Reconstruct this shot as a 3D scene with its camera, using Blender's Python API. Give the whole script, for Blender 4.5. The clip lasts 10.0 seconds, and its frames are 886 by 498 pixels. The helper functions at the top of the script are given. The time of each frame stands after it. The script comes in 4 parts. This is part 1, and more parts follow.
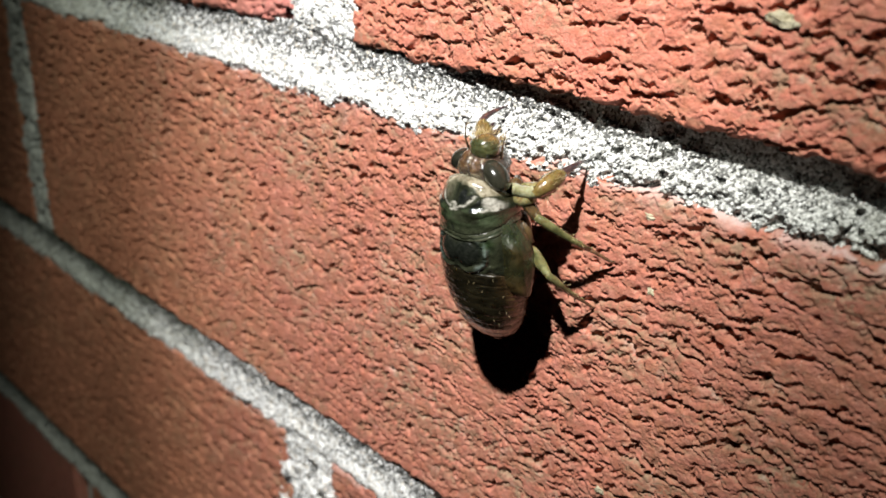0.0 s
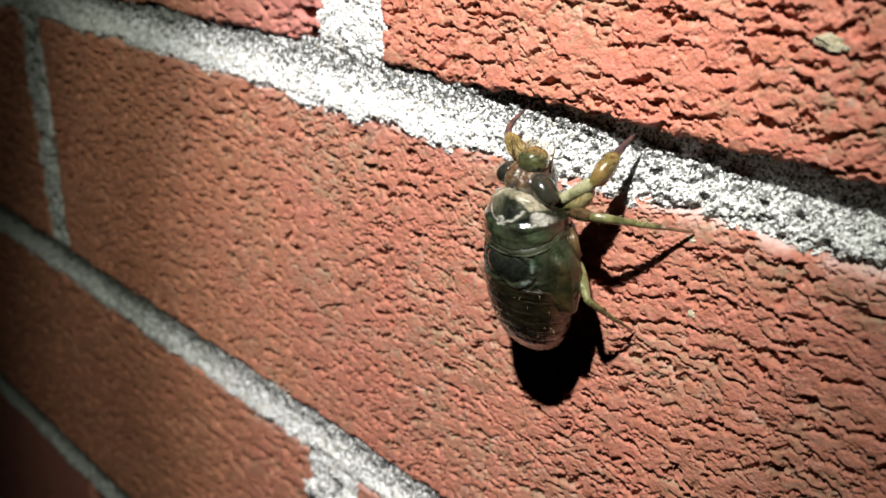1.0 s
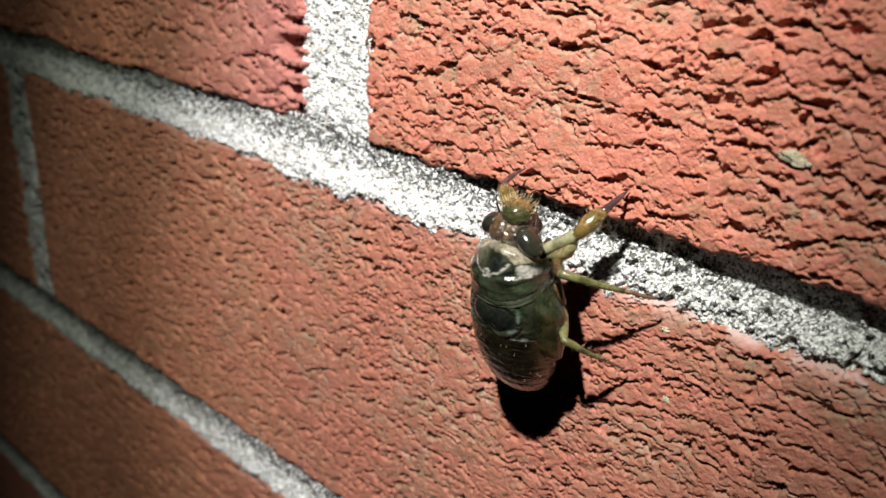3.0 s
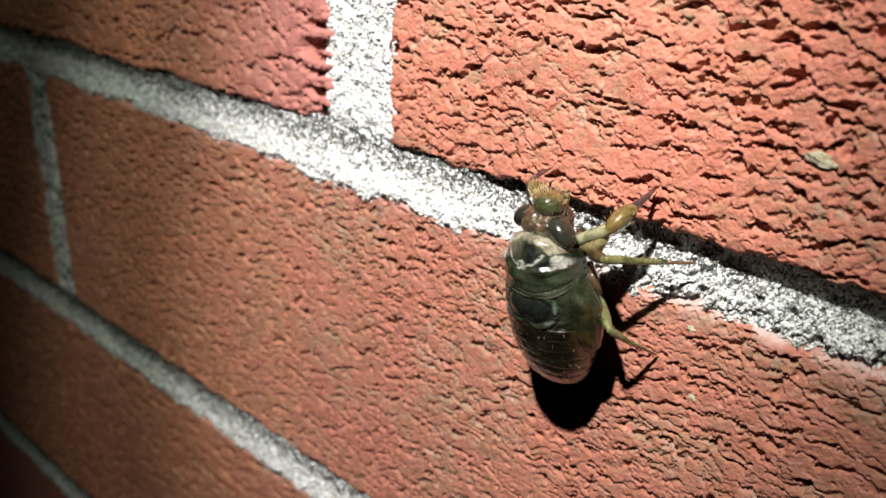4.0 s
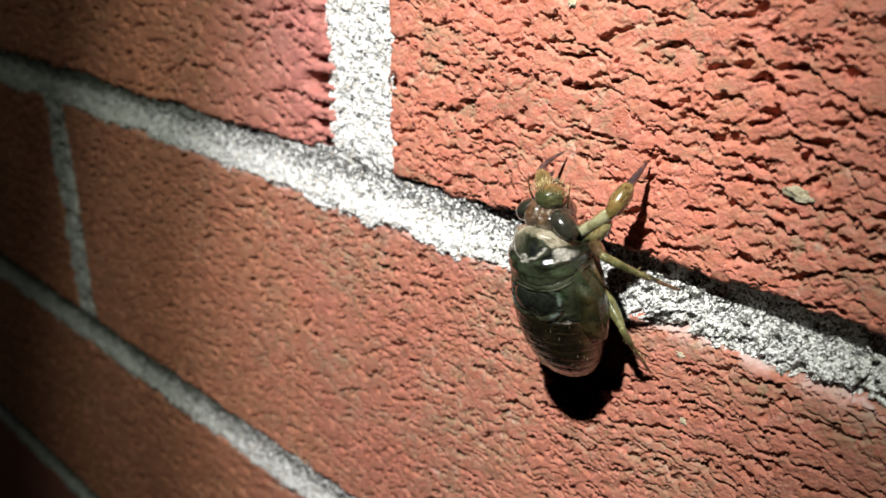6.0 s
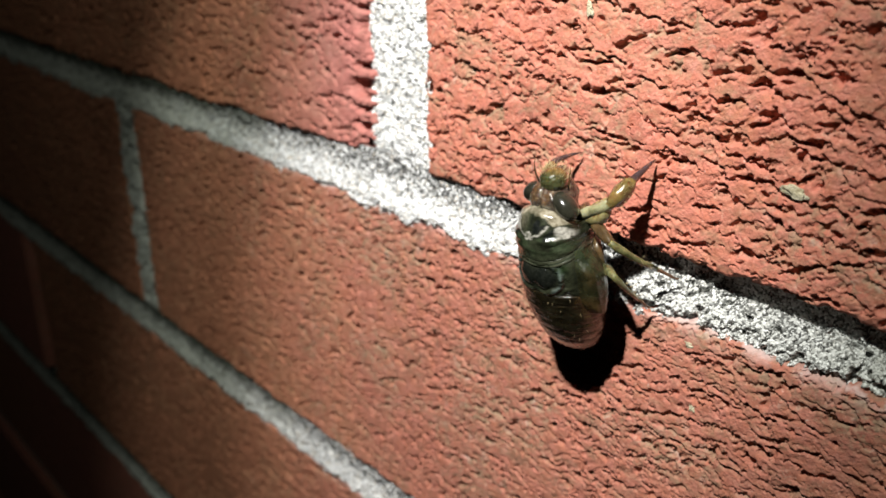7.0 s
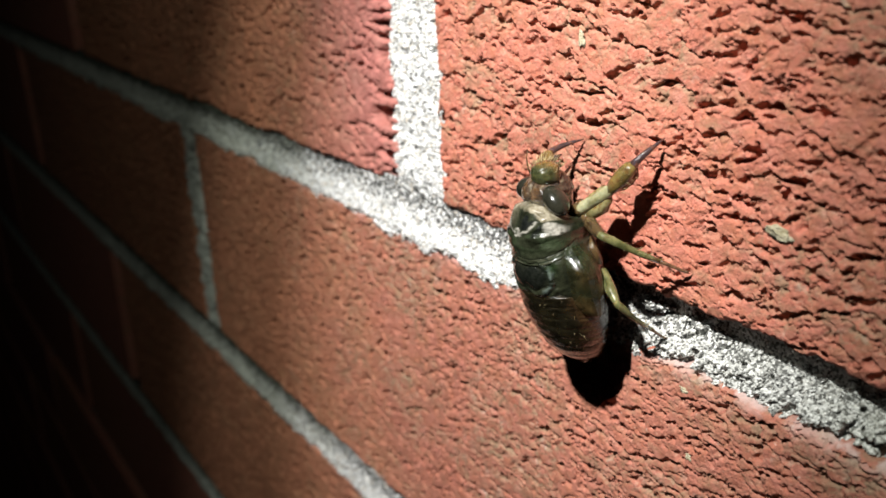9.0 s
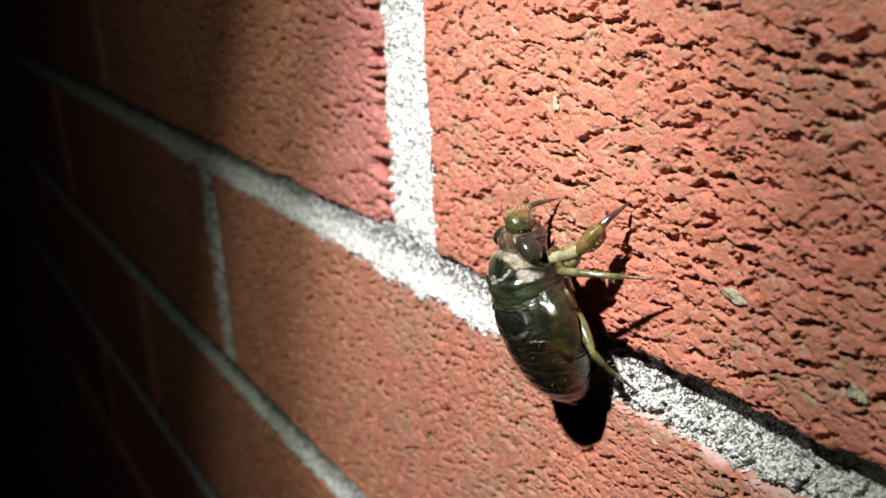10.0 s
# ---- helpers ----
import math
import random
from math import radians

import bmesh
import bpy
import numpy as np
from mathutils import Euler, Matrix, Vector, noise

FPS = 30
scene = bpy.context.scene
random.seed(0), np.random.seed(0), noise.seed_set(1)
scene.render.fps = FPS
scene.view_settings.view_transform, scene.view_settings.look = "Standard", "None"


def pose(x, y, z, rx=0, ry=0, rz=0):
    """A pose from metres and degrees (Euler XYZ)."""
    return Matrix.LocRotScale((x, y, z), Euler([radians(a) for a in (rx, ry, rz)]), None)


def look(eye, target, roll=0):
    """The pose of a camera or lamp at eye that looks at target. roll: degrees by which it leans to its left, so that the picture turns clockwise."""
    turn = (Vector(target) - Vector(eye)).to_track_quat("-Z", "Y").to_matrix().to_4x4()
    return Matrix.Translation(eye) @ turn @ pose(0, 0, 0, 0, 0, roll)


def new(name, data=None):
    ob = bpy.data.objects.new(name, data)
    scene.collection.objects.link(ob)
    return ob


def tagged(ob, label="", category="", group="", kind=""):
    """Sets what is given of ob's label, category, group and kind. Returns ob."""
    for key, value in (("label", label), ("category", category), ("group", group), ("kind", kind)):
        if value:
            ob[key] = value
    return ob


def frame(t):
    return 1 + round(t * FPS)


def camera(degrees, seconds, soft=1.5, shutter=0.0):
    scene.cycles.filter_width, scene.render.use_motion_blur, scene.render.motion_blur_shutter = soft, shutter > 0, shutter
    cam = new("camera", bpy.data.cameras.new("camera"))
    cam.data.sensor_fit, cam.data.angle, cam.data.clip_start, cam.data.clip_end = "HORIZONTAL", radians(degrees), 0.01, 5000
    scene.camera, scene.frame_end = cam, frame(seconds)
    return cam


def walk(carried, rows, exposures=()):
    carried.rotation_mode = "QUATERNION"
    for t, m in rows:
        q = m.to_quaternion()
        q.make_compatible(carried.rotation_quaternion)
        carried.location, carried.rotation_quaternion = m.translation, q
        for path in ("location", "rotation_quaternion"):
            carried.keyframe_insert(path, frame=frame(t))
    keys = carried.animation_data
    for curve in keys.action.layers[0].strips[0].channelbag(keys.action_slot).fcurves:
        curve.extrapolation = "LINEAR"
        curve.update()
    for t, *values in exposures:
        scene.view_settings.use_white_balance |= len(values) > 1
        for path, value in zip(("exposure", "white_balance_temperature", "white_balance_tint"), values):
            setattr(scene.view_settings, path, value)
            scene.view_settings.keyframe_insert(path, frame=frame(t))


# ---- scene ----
# A cicada nymph climbing a rough red brick wall at night, lit by a small hand torch. The wall's face is the plane y = 0.
cam = camera(51.0, 10.0, 1.55)
cam.data.dof.use_dof, cam.data.dof.focus_distance, cam.data.dof.aperture_fstop = True, 0.112, 30.0
PATH = [
    (0.0, 0.10495, -0.08532, 0.03574, 44.534, -23.267, 2.015),
    (0.5, 0.10372, -0.08711, 0.03693, 44.501, -23.037, 1.809),
    (1.0, 0.10079, -0.08734, 0.03723, 44.586, -22.953, 1.613),
    (1.5, 0.09964, -0.08550, 0.03894, 44.682, -22.473, 1.544),
    (2.0, 0.09973, -0.08625, 0.05060, 44.292, -22.280, 1.250),
    (2.5, 0.10070, -0.08788, 0.04661, 43.665, -21.990, 1.832),
    (2.7, 0.10016, -0.08826, 0.04700, 43.062, -22.034, 2.290),
    (3.8, 0.10098, -0.08924, 0.04765, 43.704, -22.527, 1.275),
    (4.0, 0.09941, -0.09087, 0.04851, 43.687, -22.483, 1.438),
    (4.5, 0.09913, -0.09059, 0.04740, 43.767, -22.529, 1.411),
    (5.0, 0.09787, -0.09105, 0.04874, 43.681, -22.540, 1.278),
    (5.5, 0.09874, -0.08971, 0.04941, 43.863, -22.441, 0.905),
    (5.7, 0.10014, -0.08983, 0.05146, 44.361, -22.403, 0.444),
    (6.8, 0.11259, -0.09224, 0.05453, 48.392, -21.683, -0.501),
    (7.0, 0.11345, -0.09261, 0.05420, 49.514, -21.555, -0.592),
    (7.5, 0.11470, -0.09051, 0.05232, 51.795, -21.514, -0.782),
    (8.0, 0.11754, -0.08621, 0.05296, 53.705, -21.309, -1.136),
    (8.5, 0.11874, -0.08261, 0.05540, 55.567, -20.943, -1.730),
    (9.0, 0.12101, -0.07799, 0.05514, 56.987, -20.357, -2.342),
    (9.5, 0.12198, -0.07387, 0.05933, 58.095, -19.694, -2.898),
    (10.0, 0.12803, -0.07409, 0.06060, 59.141, -18.826, -2.881),
]
walk(cam, [(t, pose(x, y, z, 0, 0, yaw) @ pose(0, 0, 0, 90 + pitch) @ pose(0, 0, 0, 0, 0, roll)) for t, x, y, z, yaw, pitch, roll in PATH],
     [(0.0, 0.03), (1.5, -0.02), (2.0, -0.26), (2.7, -0.30), (4.0, -0.12), (5.0, -0.16), (7.0, -0.27), (9.0, -0.26), (10.0, -0.20)])

# ---- light: night air, and the torch held beside the camera ----
world = bpy.data.worlds.new("night")
scene.world = world
world.use_nodes = True
world.node_tree.nodes["Background"].inputs[0].default_value = (0.05, 0.06, 0.08, 1)
world.node_tree.nodes["Background"].inputs[1].default_value = 0.03

TORCH_AT = look((0.079, -0.140, 0.192), (0.0115, 0, -0.0015))


def torch_beam(name, watts, degrees, blend, tint):
    lamp = bpy.data.lights.new(name, "SPOT")
    lamp.energy, lamp.color = watts, tint
    lamp.shadow_soft_size, lamp.spot_size, lamp.spot_blend = 0.004, radians(degrees), blend
    new(name, lamp).matrix_world = TORCH_AT


torch_beam("torch_core", 5.6, 32.2, 0.9, (1.0, 0.965, 0.94))
torch_beam("torch_corona", 2.1, 51.0, 0.55, (0.96, 1.0, 0.94))
torch_beam("torch_spill", 0.46, 125, 0.8, (0.95, 1.0, 0.91))
scene.view_settings.exposure = 0.0


# ---- materials ----
def nodes_of(name):
    m = bpy.data.materials.new(name)
    m.use_nodes = True
    nt = m.node_tree
    return m, nt, nt.nodes["Principled BSDF"]


def node(nt, kind, *links, **settings):
    """A node with its inputs set: (input, value) where a value may be another node's output."""
    n = nt.nodes.new(kind)
    for k, v in settings.items():
        if k == "data_type":
            n.data_type = v
        elif k == "operation":
            n.operation = v
        elif k == "blend_type":
            n.blend_type = v
        elif k == "feature":
            n.feature = v
        elif k == "clamp":
            n.clamp = v
    for key, v in links:
        if isinstance(v, bpy.types.NodeSocket):
            nt.links.new(v, n.inputs[key])
        else:
            n.inputs[key].default_value = v
    return n


def noise_out(nt, vec, scale, detail=4.0, rough=0.6):
    return node(nt, "ShaderNodeTexNoise", ("Vector", vec), ("Scale", scale), ("Detail", detail), ("Roughness", rough)).outputs["Fac"]


def ramp_out(nt, fac, *stops):
    n = node(nt, "ShaderNodeValToRGB", ("Fac", fac))
    el = n.color_ramp.elements
    while len(el) < len(stops):
        el.new(0.5)
    for e, (p, c) in zip(el, stops):
        e.position, e.color = p, (*c, 1)
    return n.outputs["Color"]


def mix_out(nt, fac, a, b, how="MIX"):
    n = node(nt, "ShaderNodeMix", data_type="RGBA", blend_type=how)
    for key, v in ((0, fac), (6, a), (7, b)):
        if isinstance(v, bpy.types.NodeSocket):
            nt.links.new(v, n.inputs[key])
        else:
            n.inputs[key].default_value = v if key == 0 else (*v, 1)
    return n.outputs[2]


def math_out(nt, op, a, b=0.0, c=0.0, clamp=False):
    n = node(nt, "ShaderNodeMath", (0, a), (1, b), (2, c), operation=op)
    n.use_clamp = clamp
    return n.outputs[0]


def step_out(nt, v, lo, hi):
    n = node(nt, "ShaderNodeMapRange", ("Value", v), ("From Min", lo), ("From Max", hi), clamp=True)
    return n.outputs[0]


def bump_to(nt, bsdf, height, distance, strength=1.0):
    b = node(nt, "ShaderNodeBump", ("Height", height), ("Distance", distance), ("Strength", strength))
    nt.links.new(b.outputs[0], bsdf.inputs["Normal"])


def object_vec(nt):
    return nt.nodes.new("ShaderNodeTexCoord").outputs["Object"]


def brick_material(name, flash=None, tint=(1.0, 1.0, 1.0)):
    """Rough fired clay: red with orange and dark patches, sandy grain. flash: a paler, pinker kiln flash round this x."""
    m, nt, bsdf = nodes_of(name)
    vec = object_vec(nt)
    flat = node(nt, "ShaderNodeVectorMath", (0, vec), (1, (1.0, 1.0, 2.6)), operation="MULTIPLY").outputs[0]
    broad = noise_out(nt, vec, 60, 3)
    mid = noise_out(nt, vec, 420, 4)
    grain = noise_out(nt, vec, 2600, 3, 0.7)
    col = ramp_out(nt, broad, (0.3, (0.35, 0.112, 0.068)), (0.5, (0.42, 0.146, 0.090)), (0.72, (0.395, 0.162, 0.089)))
    col = mix_out(nt, step_out(nt, mid, 0.35, 0.75), col, (0.50, 0.19, 0.142), "MIX")
    col = mix_out(nt, step_out(nt, noise_out(nt, vec, 230, 5), 0.58, 0.72), col, (0.20, 0.085, 0.055))
    col = mix_out(nt, math_out(nt, "MULTIPLY", step_out(nt, noise_out(nt, flat, 150, 6, 0.75), 0.52, 0.68), 0.6), col, (0.23, 0.17, 0.10))
    col = mix_out(nt, math_out(nt, "MULTIPLY", step_out(nt, grain, 0.56, 0.7), 0.5), col, (0.16, 0.05, 0.035))
    col = mix_out(nt, math_out(nt, "MULTIPLY", step_out(nt, noise_out(nt, vec, 1900, 2), 0.61, 0.70), 0.55), col, (0.62, 0.33, 0.24))
    col = mix_out(nt, math_out(nt, "MULTIPLY", step_out(nt, noise_out(nt, vec, 760, 4, 0.7), 0.54, 0.68), 0.4), col, (0.53, 0.225, 0.17))
    col = mix_out(nt, math_out(nt, "MULTIPLY", step_out(nt, noise_out(nt, flat, 610, 4, 0.7), 0.55, 0.70), 0.45), col, (0.24, 0.135, 0.085))
    col = mix_out(nt, math_out(nt, "MULTIPLY", step_out(nt, noise_out(nt, vec, 1250, 3, 0.6), 0.69, 0.74), 0.6), col, (0.64, 0.48, 0.41))
    dust = node(nt, "ShaderNodeAttribute")
    dust.attribute_name = "dust"
    col = mix_out(nt, math_out(nt, "MULTIPLY", dust.outputs["Fac"], 0.75), col, ramp_out(nt, noise_out(nt, vec, 330, 4), (0.38, (0.22, 0.16, 0.095)), (0.56, (0.30, 0.235, 0.15)), (0.70, (0.50, 0.40, 0.33))))
    lime = node(nt, "ShaderNodeAttribute")
    lime.attribute_name = "lime"
    col = mix_out(nt, math_out(nt, "MULTIPLY", lime.outputs["Fac"], 0.8), col, (0.66, 0.52, 0.49))
    x = node(nt, "ShaderNodeSeparateXYZ", (0, vec)).outputs[0]
    orange = step_out(nt, math_out(nt, "MULTIPLY_ADD", noise_out(nt, vec, 45, 4), 0.06, x), 0.02, -0.045)
    col = mix_out(nt, math_out(nt, "MULTIPLY", orange, 0.6), col, ramp_out(nt, mid, (0.35, (0.38, 0.155, 0.072)), (0.65, (0.57, 0.245, 0.115))))
    if flash is not None:
        wob = math_out(nt, "MULTIPLY_ADD", broad, 0.03, x)
        col = mix_out(nt, math_out(nt, "MULTIPLY", step_out(nt, wob, flash - 0.016, flash + 0.016), 0.62), col, ramp_out(nt, mid, (0.35, (0.34, 0.118, 0.118)), (0.65, (0.48, 0.18, 0.17))))
    col = mix_out(nt, 1.0, col, tint, "MULTIPLY")
    rnd = node(nt, "ShaderNodeObjectInfo").outputs["Random"]
    col = mix_out(nt, 1.0, col, ramp_out(nt, rnd, (0.0, (0.85, 0.85, 0.85)), (1.0, (1.0, 1.0, 1.0))), "MULTIPLY")
    nt.links.new(col, bsdf.inputs["Base Color"])
    bsdf.inputs["Roughness"].default_value = 0.88
    bsdf.inputs["Specular IOR Level"].default_value = 0.25
    h = math_out(nt, "MULTIPLY_ADD", grain, 0.5, noise_out(nt, vec, 900, 4, 0.65))
    bump_to(nt, bsdf, h, 0.00032, 1.0)
    return m


def mortar_material(name):
    """Sand-and-lime mortar: bright grains, single tan ones, and dark grains that also paint the shade under the brick
    above.
    """
    m, nt, bsdf = nodes_of(name)
    vec = object_vec(nt)
    stir = node(nt, "ShaderNodeTexNoise", ("Vector", vec), ("Scale", 2200.0), ("Detail", 2.0)).outputs["Color"]
    stirred = node(nt, "ShaderNodeVectorMath", (0, stir), (1, (0.0003, 0.0003, 0.0003)), (2, vec), operation="MULTIPLY_ADD").outputs[0]
    cell = node(nt, "ShaderNodeTexVoronoi", ("Vector", stirred), ("Scale", 3300.0))
    pick = node(nt, "ShaderNodeSeparateColor", (0, cell.outputs["Color"]))
    col = ramp_out(nt, pick.outputs[0], (0.0, (0.50, 0.50, 0.48)), (0.4, (0.72, 0.72, 0.71)), (1.0, (0.88, 0.885, 0.885)))
    col = mix_out(nt, math_out(nt, "MULTIPLY", step_out(nt, pick.outputs[1], 0.86, 0.9), 0.6), col, (0.52, 0.40, 0.24))
    x = node(nt, "ShaderNodeSeparateXYZ", (0, vec)).outputs[0]
    # greyer sand to the right, with the torch's falloff painted into its colour
    right_falloff = step_out(nt, math_out(nt, "MULTIPLY_ADD", noise_out(nt, vec, 60, 3), 0.03, x), 0.025, 0.065)
    # the darkest cells stand for shaded gaps between grains
    mixed = ramp_out(nt, pick.outputs[0], (0.0, (0.035, 0.035, 0.033)), (0.13, (0.10, 0.10, 0.093)), (0.22, (0.36, 0.36, 0.34)), (0.62, (0.56, 0.56, 0.53)), (1.0, (0.84, 0.84, 0.81)))
    col = mix_out(nt, math_out(nt, "MULTIPLY", right_falloff, 0.9), col, mixed)
    old = math_out(nt, "MULTIPLY_ADD", noise_out(nt, vec, 80, 5), 0.08, x)
    col = mix_out(nt, math_out(nt, "MULTIPLY", step_out(nt, old, 0.0, -0.05), 0.55), col, (0.34, 0.37, 0.25))
    # dark grains, thickened where shade falls: the shade is put into the colour
    grit_shade = node(nt, "ShaderNodeAttribute")
    grit_shade.attribute_name = "grit_shade"
    spread = math_out(nt, "MULTIPLY_ADD", noise_out(nt, vec, 380, 3), 0.5, grit_shade.outputs["Fac"])
    share = math_out(nt, "MULTIPLY_ADD", right_falloff, 0.07, math_out(nt, "MULTIPLY_ADD", step_out(nt, spread, 0.25, 1.15), 0.58, 0.07))
    dark = step_out(nt, math_out(nt, "SUBTRACT", share, pick.outputs[2]), -0.03, 0.03)
    col = mix_out(nt, math_out(nt, "MULTIPLY", dark, 0.95), col, mix_out(nt, pick.outputs[1], (0.018, 0.018, 0.018), (0.11, 0.11, 0.105)))
    # blotchy grey-olive that grows towards the right
    right_grey = math_out(nt, "MULTIPLY", math_out(nt, "MULTIPLY", step_out(nt, x, 0.035, 0.08), step_out(nt, noise_out(nt, vec, 110, 4), 0.3, 0.7)), 0.55)
    col = mix_out(nt, right_grey, col, (0.36, 0.36, 0.30))
    # mossy top band at left, painted near black with the upper brick's shade
    moss_shade = math_out(nt, "MULTIPLY", step_out(nt, spread, 0.8, 1.25), step_out(nt, old, -0.005, -0.04))
    col = mix_out(nt, math_out(nt, "MULTIPLY", moss_shade, 0.85), col, (0.035, 0.042, 0.022))
    nt.links.new(col, bsdf.inputs["Base Color"])
    bsdf.inputs["Roughness"].default_value = 0.85
    h = math_out(nt, "SUBTRACT", noise_out(nt, vec, 3000, 3), cell.outputs["Distance"])
    bump_to(nt, bsdf, h, 0.0004, 0.7)
    return m


def plain_material(name, a, b, scale, rough, bump=0.0, spec=0.5, coat=0.0):
    m, nt, bsdf = nodes_of(name)
    vec = object_vec(nt)
    n = noise_out(nt, vec, scale, 5)
    nt.links.new(ramp_out(nt, n, (0.32, a), (0.68, b)), bsdf.inputs["Base Color"])
    bsdf.inputs["Roughness"].default_value = rough
    bsdf.inputs["Specular IOR Level"].default_value = spec
    bsdf.inputs["Coat Weight"].default_value = coat
    bsdf.inputs["Coat Roughness"].default_value = 0.12
    if bump:
        bump_to(nt, bsdf, noise_out(nt, vec, scale * 3, 4), bump)
    return m


def shell_finish(nt, bsdf, vec, fine=2600.0, depth=0.00012, clear=0.0, coat=1.0, dull=0.2):
    """The moist gloss of a chitin shell, broken by fine wrinkles."""
    gloss = step_out(nt, noise_out(nt, vec, 500, 3), 0.3, 0.7)
    nt.links.new(math_out(nt, "MULTIPLY_ADD", gloss, 0.2, dull - 0.06), bsdf.inputs["Roughness"])
    bsdf.inputs["Specular IOR Level"].default_value = 0.22
    bsdf.inputs["Coat Weight"].default_value = coat
    bsdf.inputs["Coat Roughness"].default_value = 0.08
    bsdf.inputs["Subsurface Weight"].default_value = clear
    bsdf.inputs["Subsurface Radius"].default_value = (1.0, 0.6, 0.25)
    bsdf.inputs["Subsurface Scale"].default_value = 0.0007
    drawn = node(nt, "ShaderNodeVectorMath", (0, vec), (1, (1.0, 1.0, 1.0) if clear else (0.85, 0.85, 1.3)), operation="MULTIPLY").outputs[0]
    h = math_out(nt, "MULTIPLY_ADD", noise_out(nt, vec, fine, 3), 0.35, math_out(nt, "MULTIPLY", noise_out(nt, drawn, 900, 3), 0.5))
    bump_to(nt, bsdf, h, depth * 1.4, 0.85)
    nt.links.new(bsdf.inputs["Normal"].links[0].from_socket, bsdf.inputs["Coat Normal"])


def shell_material(name, a, b, scale=420.0, layers=(), clear=0.0, coat=1.0, dull=0.2):
    """A shell from colour a to b; layers: the name of a mask on the mesh, its two colours and how strongly it covers."""
    m, nt, bsdf = nodes_of(name)
    vec = object_vec(nt)
    col = ramp_out(nt, noise_out(nt, vec, scale, 4), (0.33, a), (0.67, b))
    for k, (mask, c, d, amount) in enumerate(layers):
        at = node(nt, "ShaderNodeAttribute")
        at.attribute_name = mask
        cover = math_out(nt, "MULTIPLY", at.outputs["Fac"], amount, clamp=True)
        col = mix_out(nt, cover, col, ramp_out(nt, noise_out(nt, vec, 900 + 370 * k, 4), (0.36, c), (0.64, d)))
    nt.links.new(col, bsdf.inputs["Base Color"])
    shell_finish(nt, bsdf, vec, clear=clear, coat=coat, dull=dull)
    return m


def blotched_material(name, a, b, scale, c, clear=0.0, dull=0.2):
    """A shell from colour a to b, with patches of c."""
    m, nt, bsdf = nodes_of(name)
    vec = object_vec(nt)
    col = ramp_out(nt, noise_out(nt, vec, scale, 4), (0.33, a), (0.67, b))
    col = mix_out(nt, step_out(nt, noise_out(nt, vec, scale * 1.7, 4), 0.54, 0.68), col, c)
    nt.links.new(col, bsdf.inputs["Base Color"])
    shell_finish(nt, bsdf, vec, clear=clear, dull=dull)
    return m


BRICK = brick_material("fired_brick")
BRICK_RED = brick_material("fired_brick_red", None, (1.0, 0.93, 0.93))
BRICK_FLASHED = brick_material("fired_brick_flashed", -0.022)
MORTAR = mortar_material("sand_mortar")
EARTH = plain_material("night_ground", (0.03, 0.028, 0.02), (0.06, 0.055, 0.035), 9, 0.95, 0.02)
SMEAR = plain_material("old_mortar_smear", (0.36, 0.30, 0.17), (0.64, 0.58, 0.42), 1500, 0.9, 0.0004)
CRUMB = plain_material("clay_crumb", (0.16, 0.06, 0.07), (0.26, 0.11, 0.12), 1500, 0.9, 0.0004)
PRONOTUM = shell_material("pronotum_shell", (0.008, 0.009, 0.005), (0.028, 0.032, 0.018), 520, (
    ("green", (0.014, 0.021, 0.009), (0.040, 0.054, 0.028), 0.9), ("pale", (0.10, 0.085, 0.052), (0.27, 0.24, 0.175), 1.0),
    ("black", (0.004, 0.005, 0.004), (0.010, 0.011, 0.010), 1.0), ("white", (0.20, 0.19, 0.16), (0.40, 0.38, 0.33), 1.0)))
THORAX = shell_material("thorax_shell", (0.005, 0.006, 0.004), (0.020, 0.022, 0.012), 520, (
    ("teal", (0.040, 0.058, 0.052), (0.15, 0.18, 0.16), 0.95), ("brown", (0.012, 0.009, 0.004), (0.040, 0.028, 0.012), 0.8), ("green", (0.010, 0.026, 0.008), (0.025, 0.050, 0.016), 0.5),
    ("black", (0.004, 0.005, 0.004), (0.011, 0.012, 0.010), 1.0)))
ABDOMEN = shell_material("abdomen_shell", (0.004, 0.0035, 0.002), (0.015, 0.012, 0.006), 420, (
    ("brown", (0.016, 0.009, 0.004), (0.060, 0.033, 0.014), 0.9), ("tan", (0.07, 0.052, 0.028), (0.13, 0.095, 0.052), 0.32)), 0.12, 0.9, 0.22)
COLLAR = shell_material("collar_shell", (0.012, 0.015, 0.008), (0.055, 0.056, 0.036), 420, (("black", (0.01, 0.014, 0.008), (0.02, 0.028, 0.015), 0.9),))
PAD = shell_material("wing_pad_shell", (0.005, 0.006, 0.003), (0.024, 0.022, 0.009), 520, (("brown", (0.022, 0.014, 0.005), (0.075, 0.048, 0.018), 0.8), ("green", (0.008, 0.012, 0.005), (0.024, 0.031, 0.014), 0.8)), 0.15, 0.8, 0.24)
HEAD = shell_material("head_shell", (0.016, 0.013, 0.011), (0.065, 0.047, 0.034), 900, (("pale", (0.11, 0.095, 0.06), (0.27, 0.24, 0.17), 0.7), ("orange", (0.045, 0.021, 0.009), (0.13, 0.066, 0.025), 0.6)), 0.3)
CLYPEUS = shell_material("clypeus_shell", (0.022, 0.026, 0.010), (0.070, 0.070, 0.028), 420, (("orange", (0.09, 0.045, 0.011), (0.21, 0.12, 0.035), 0.9),), 0.3)
EYE = plain_material("eye_shell", (0.010, 0.010, 0.007), (0.026, 0.025, 0.017), 700, 0.2, 0.00003, 0.25, 0.8)
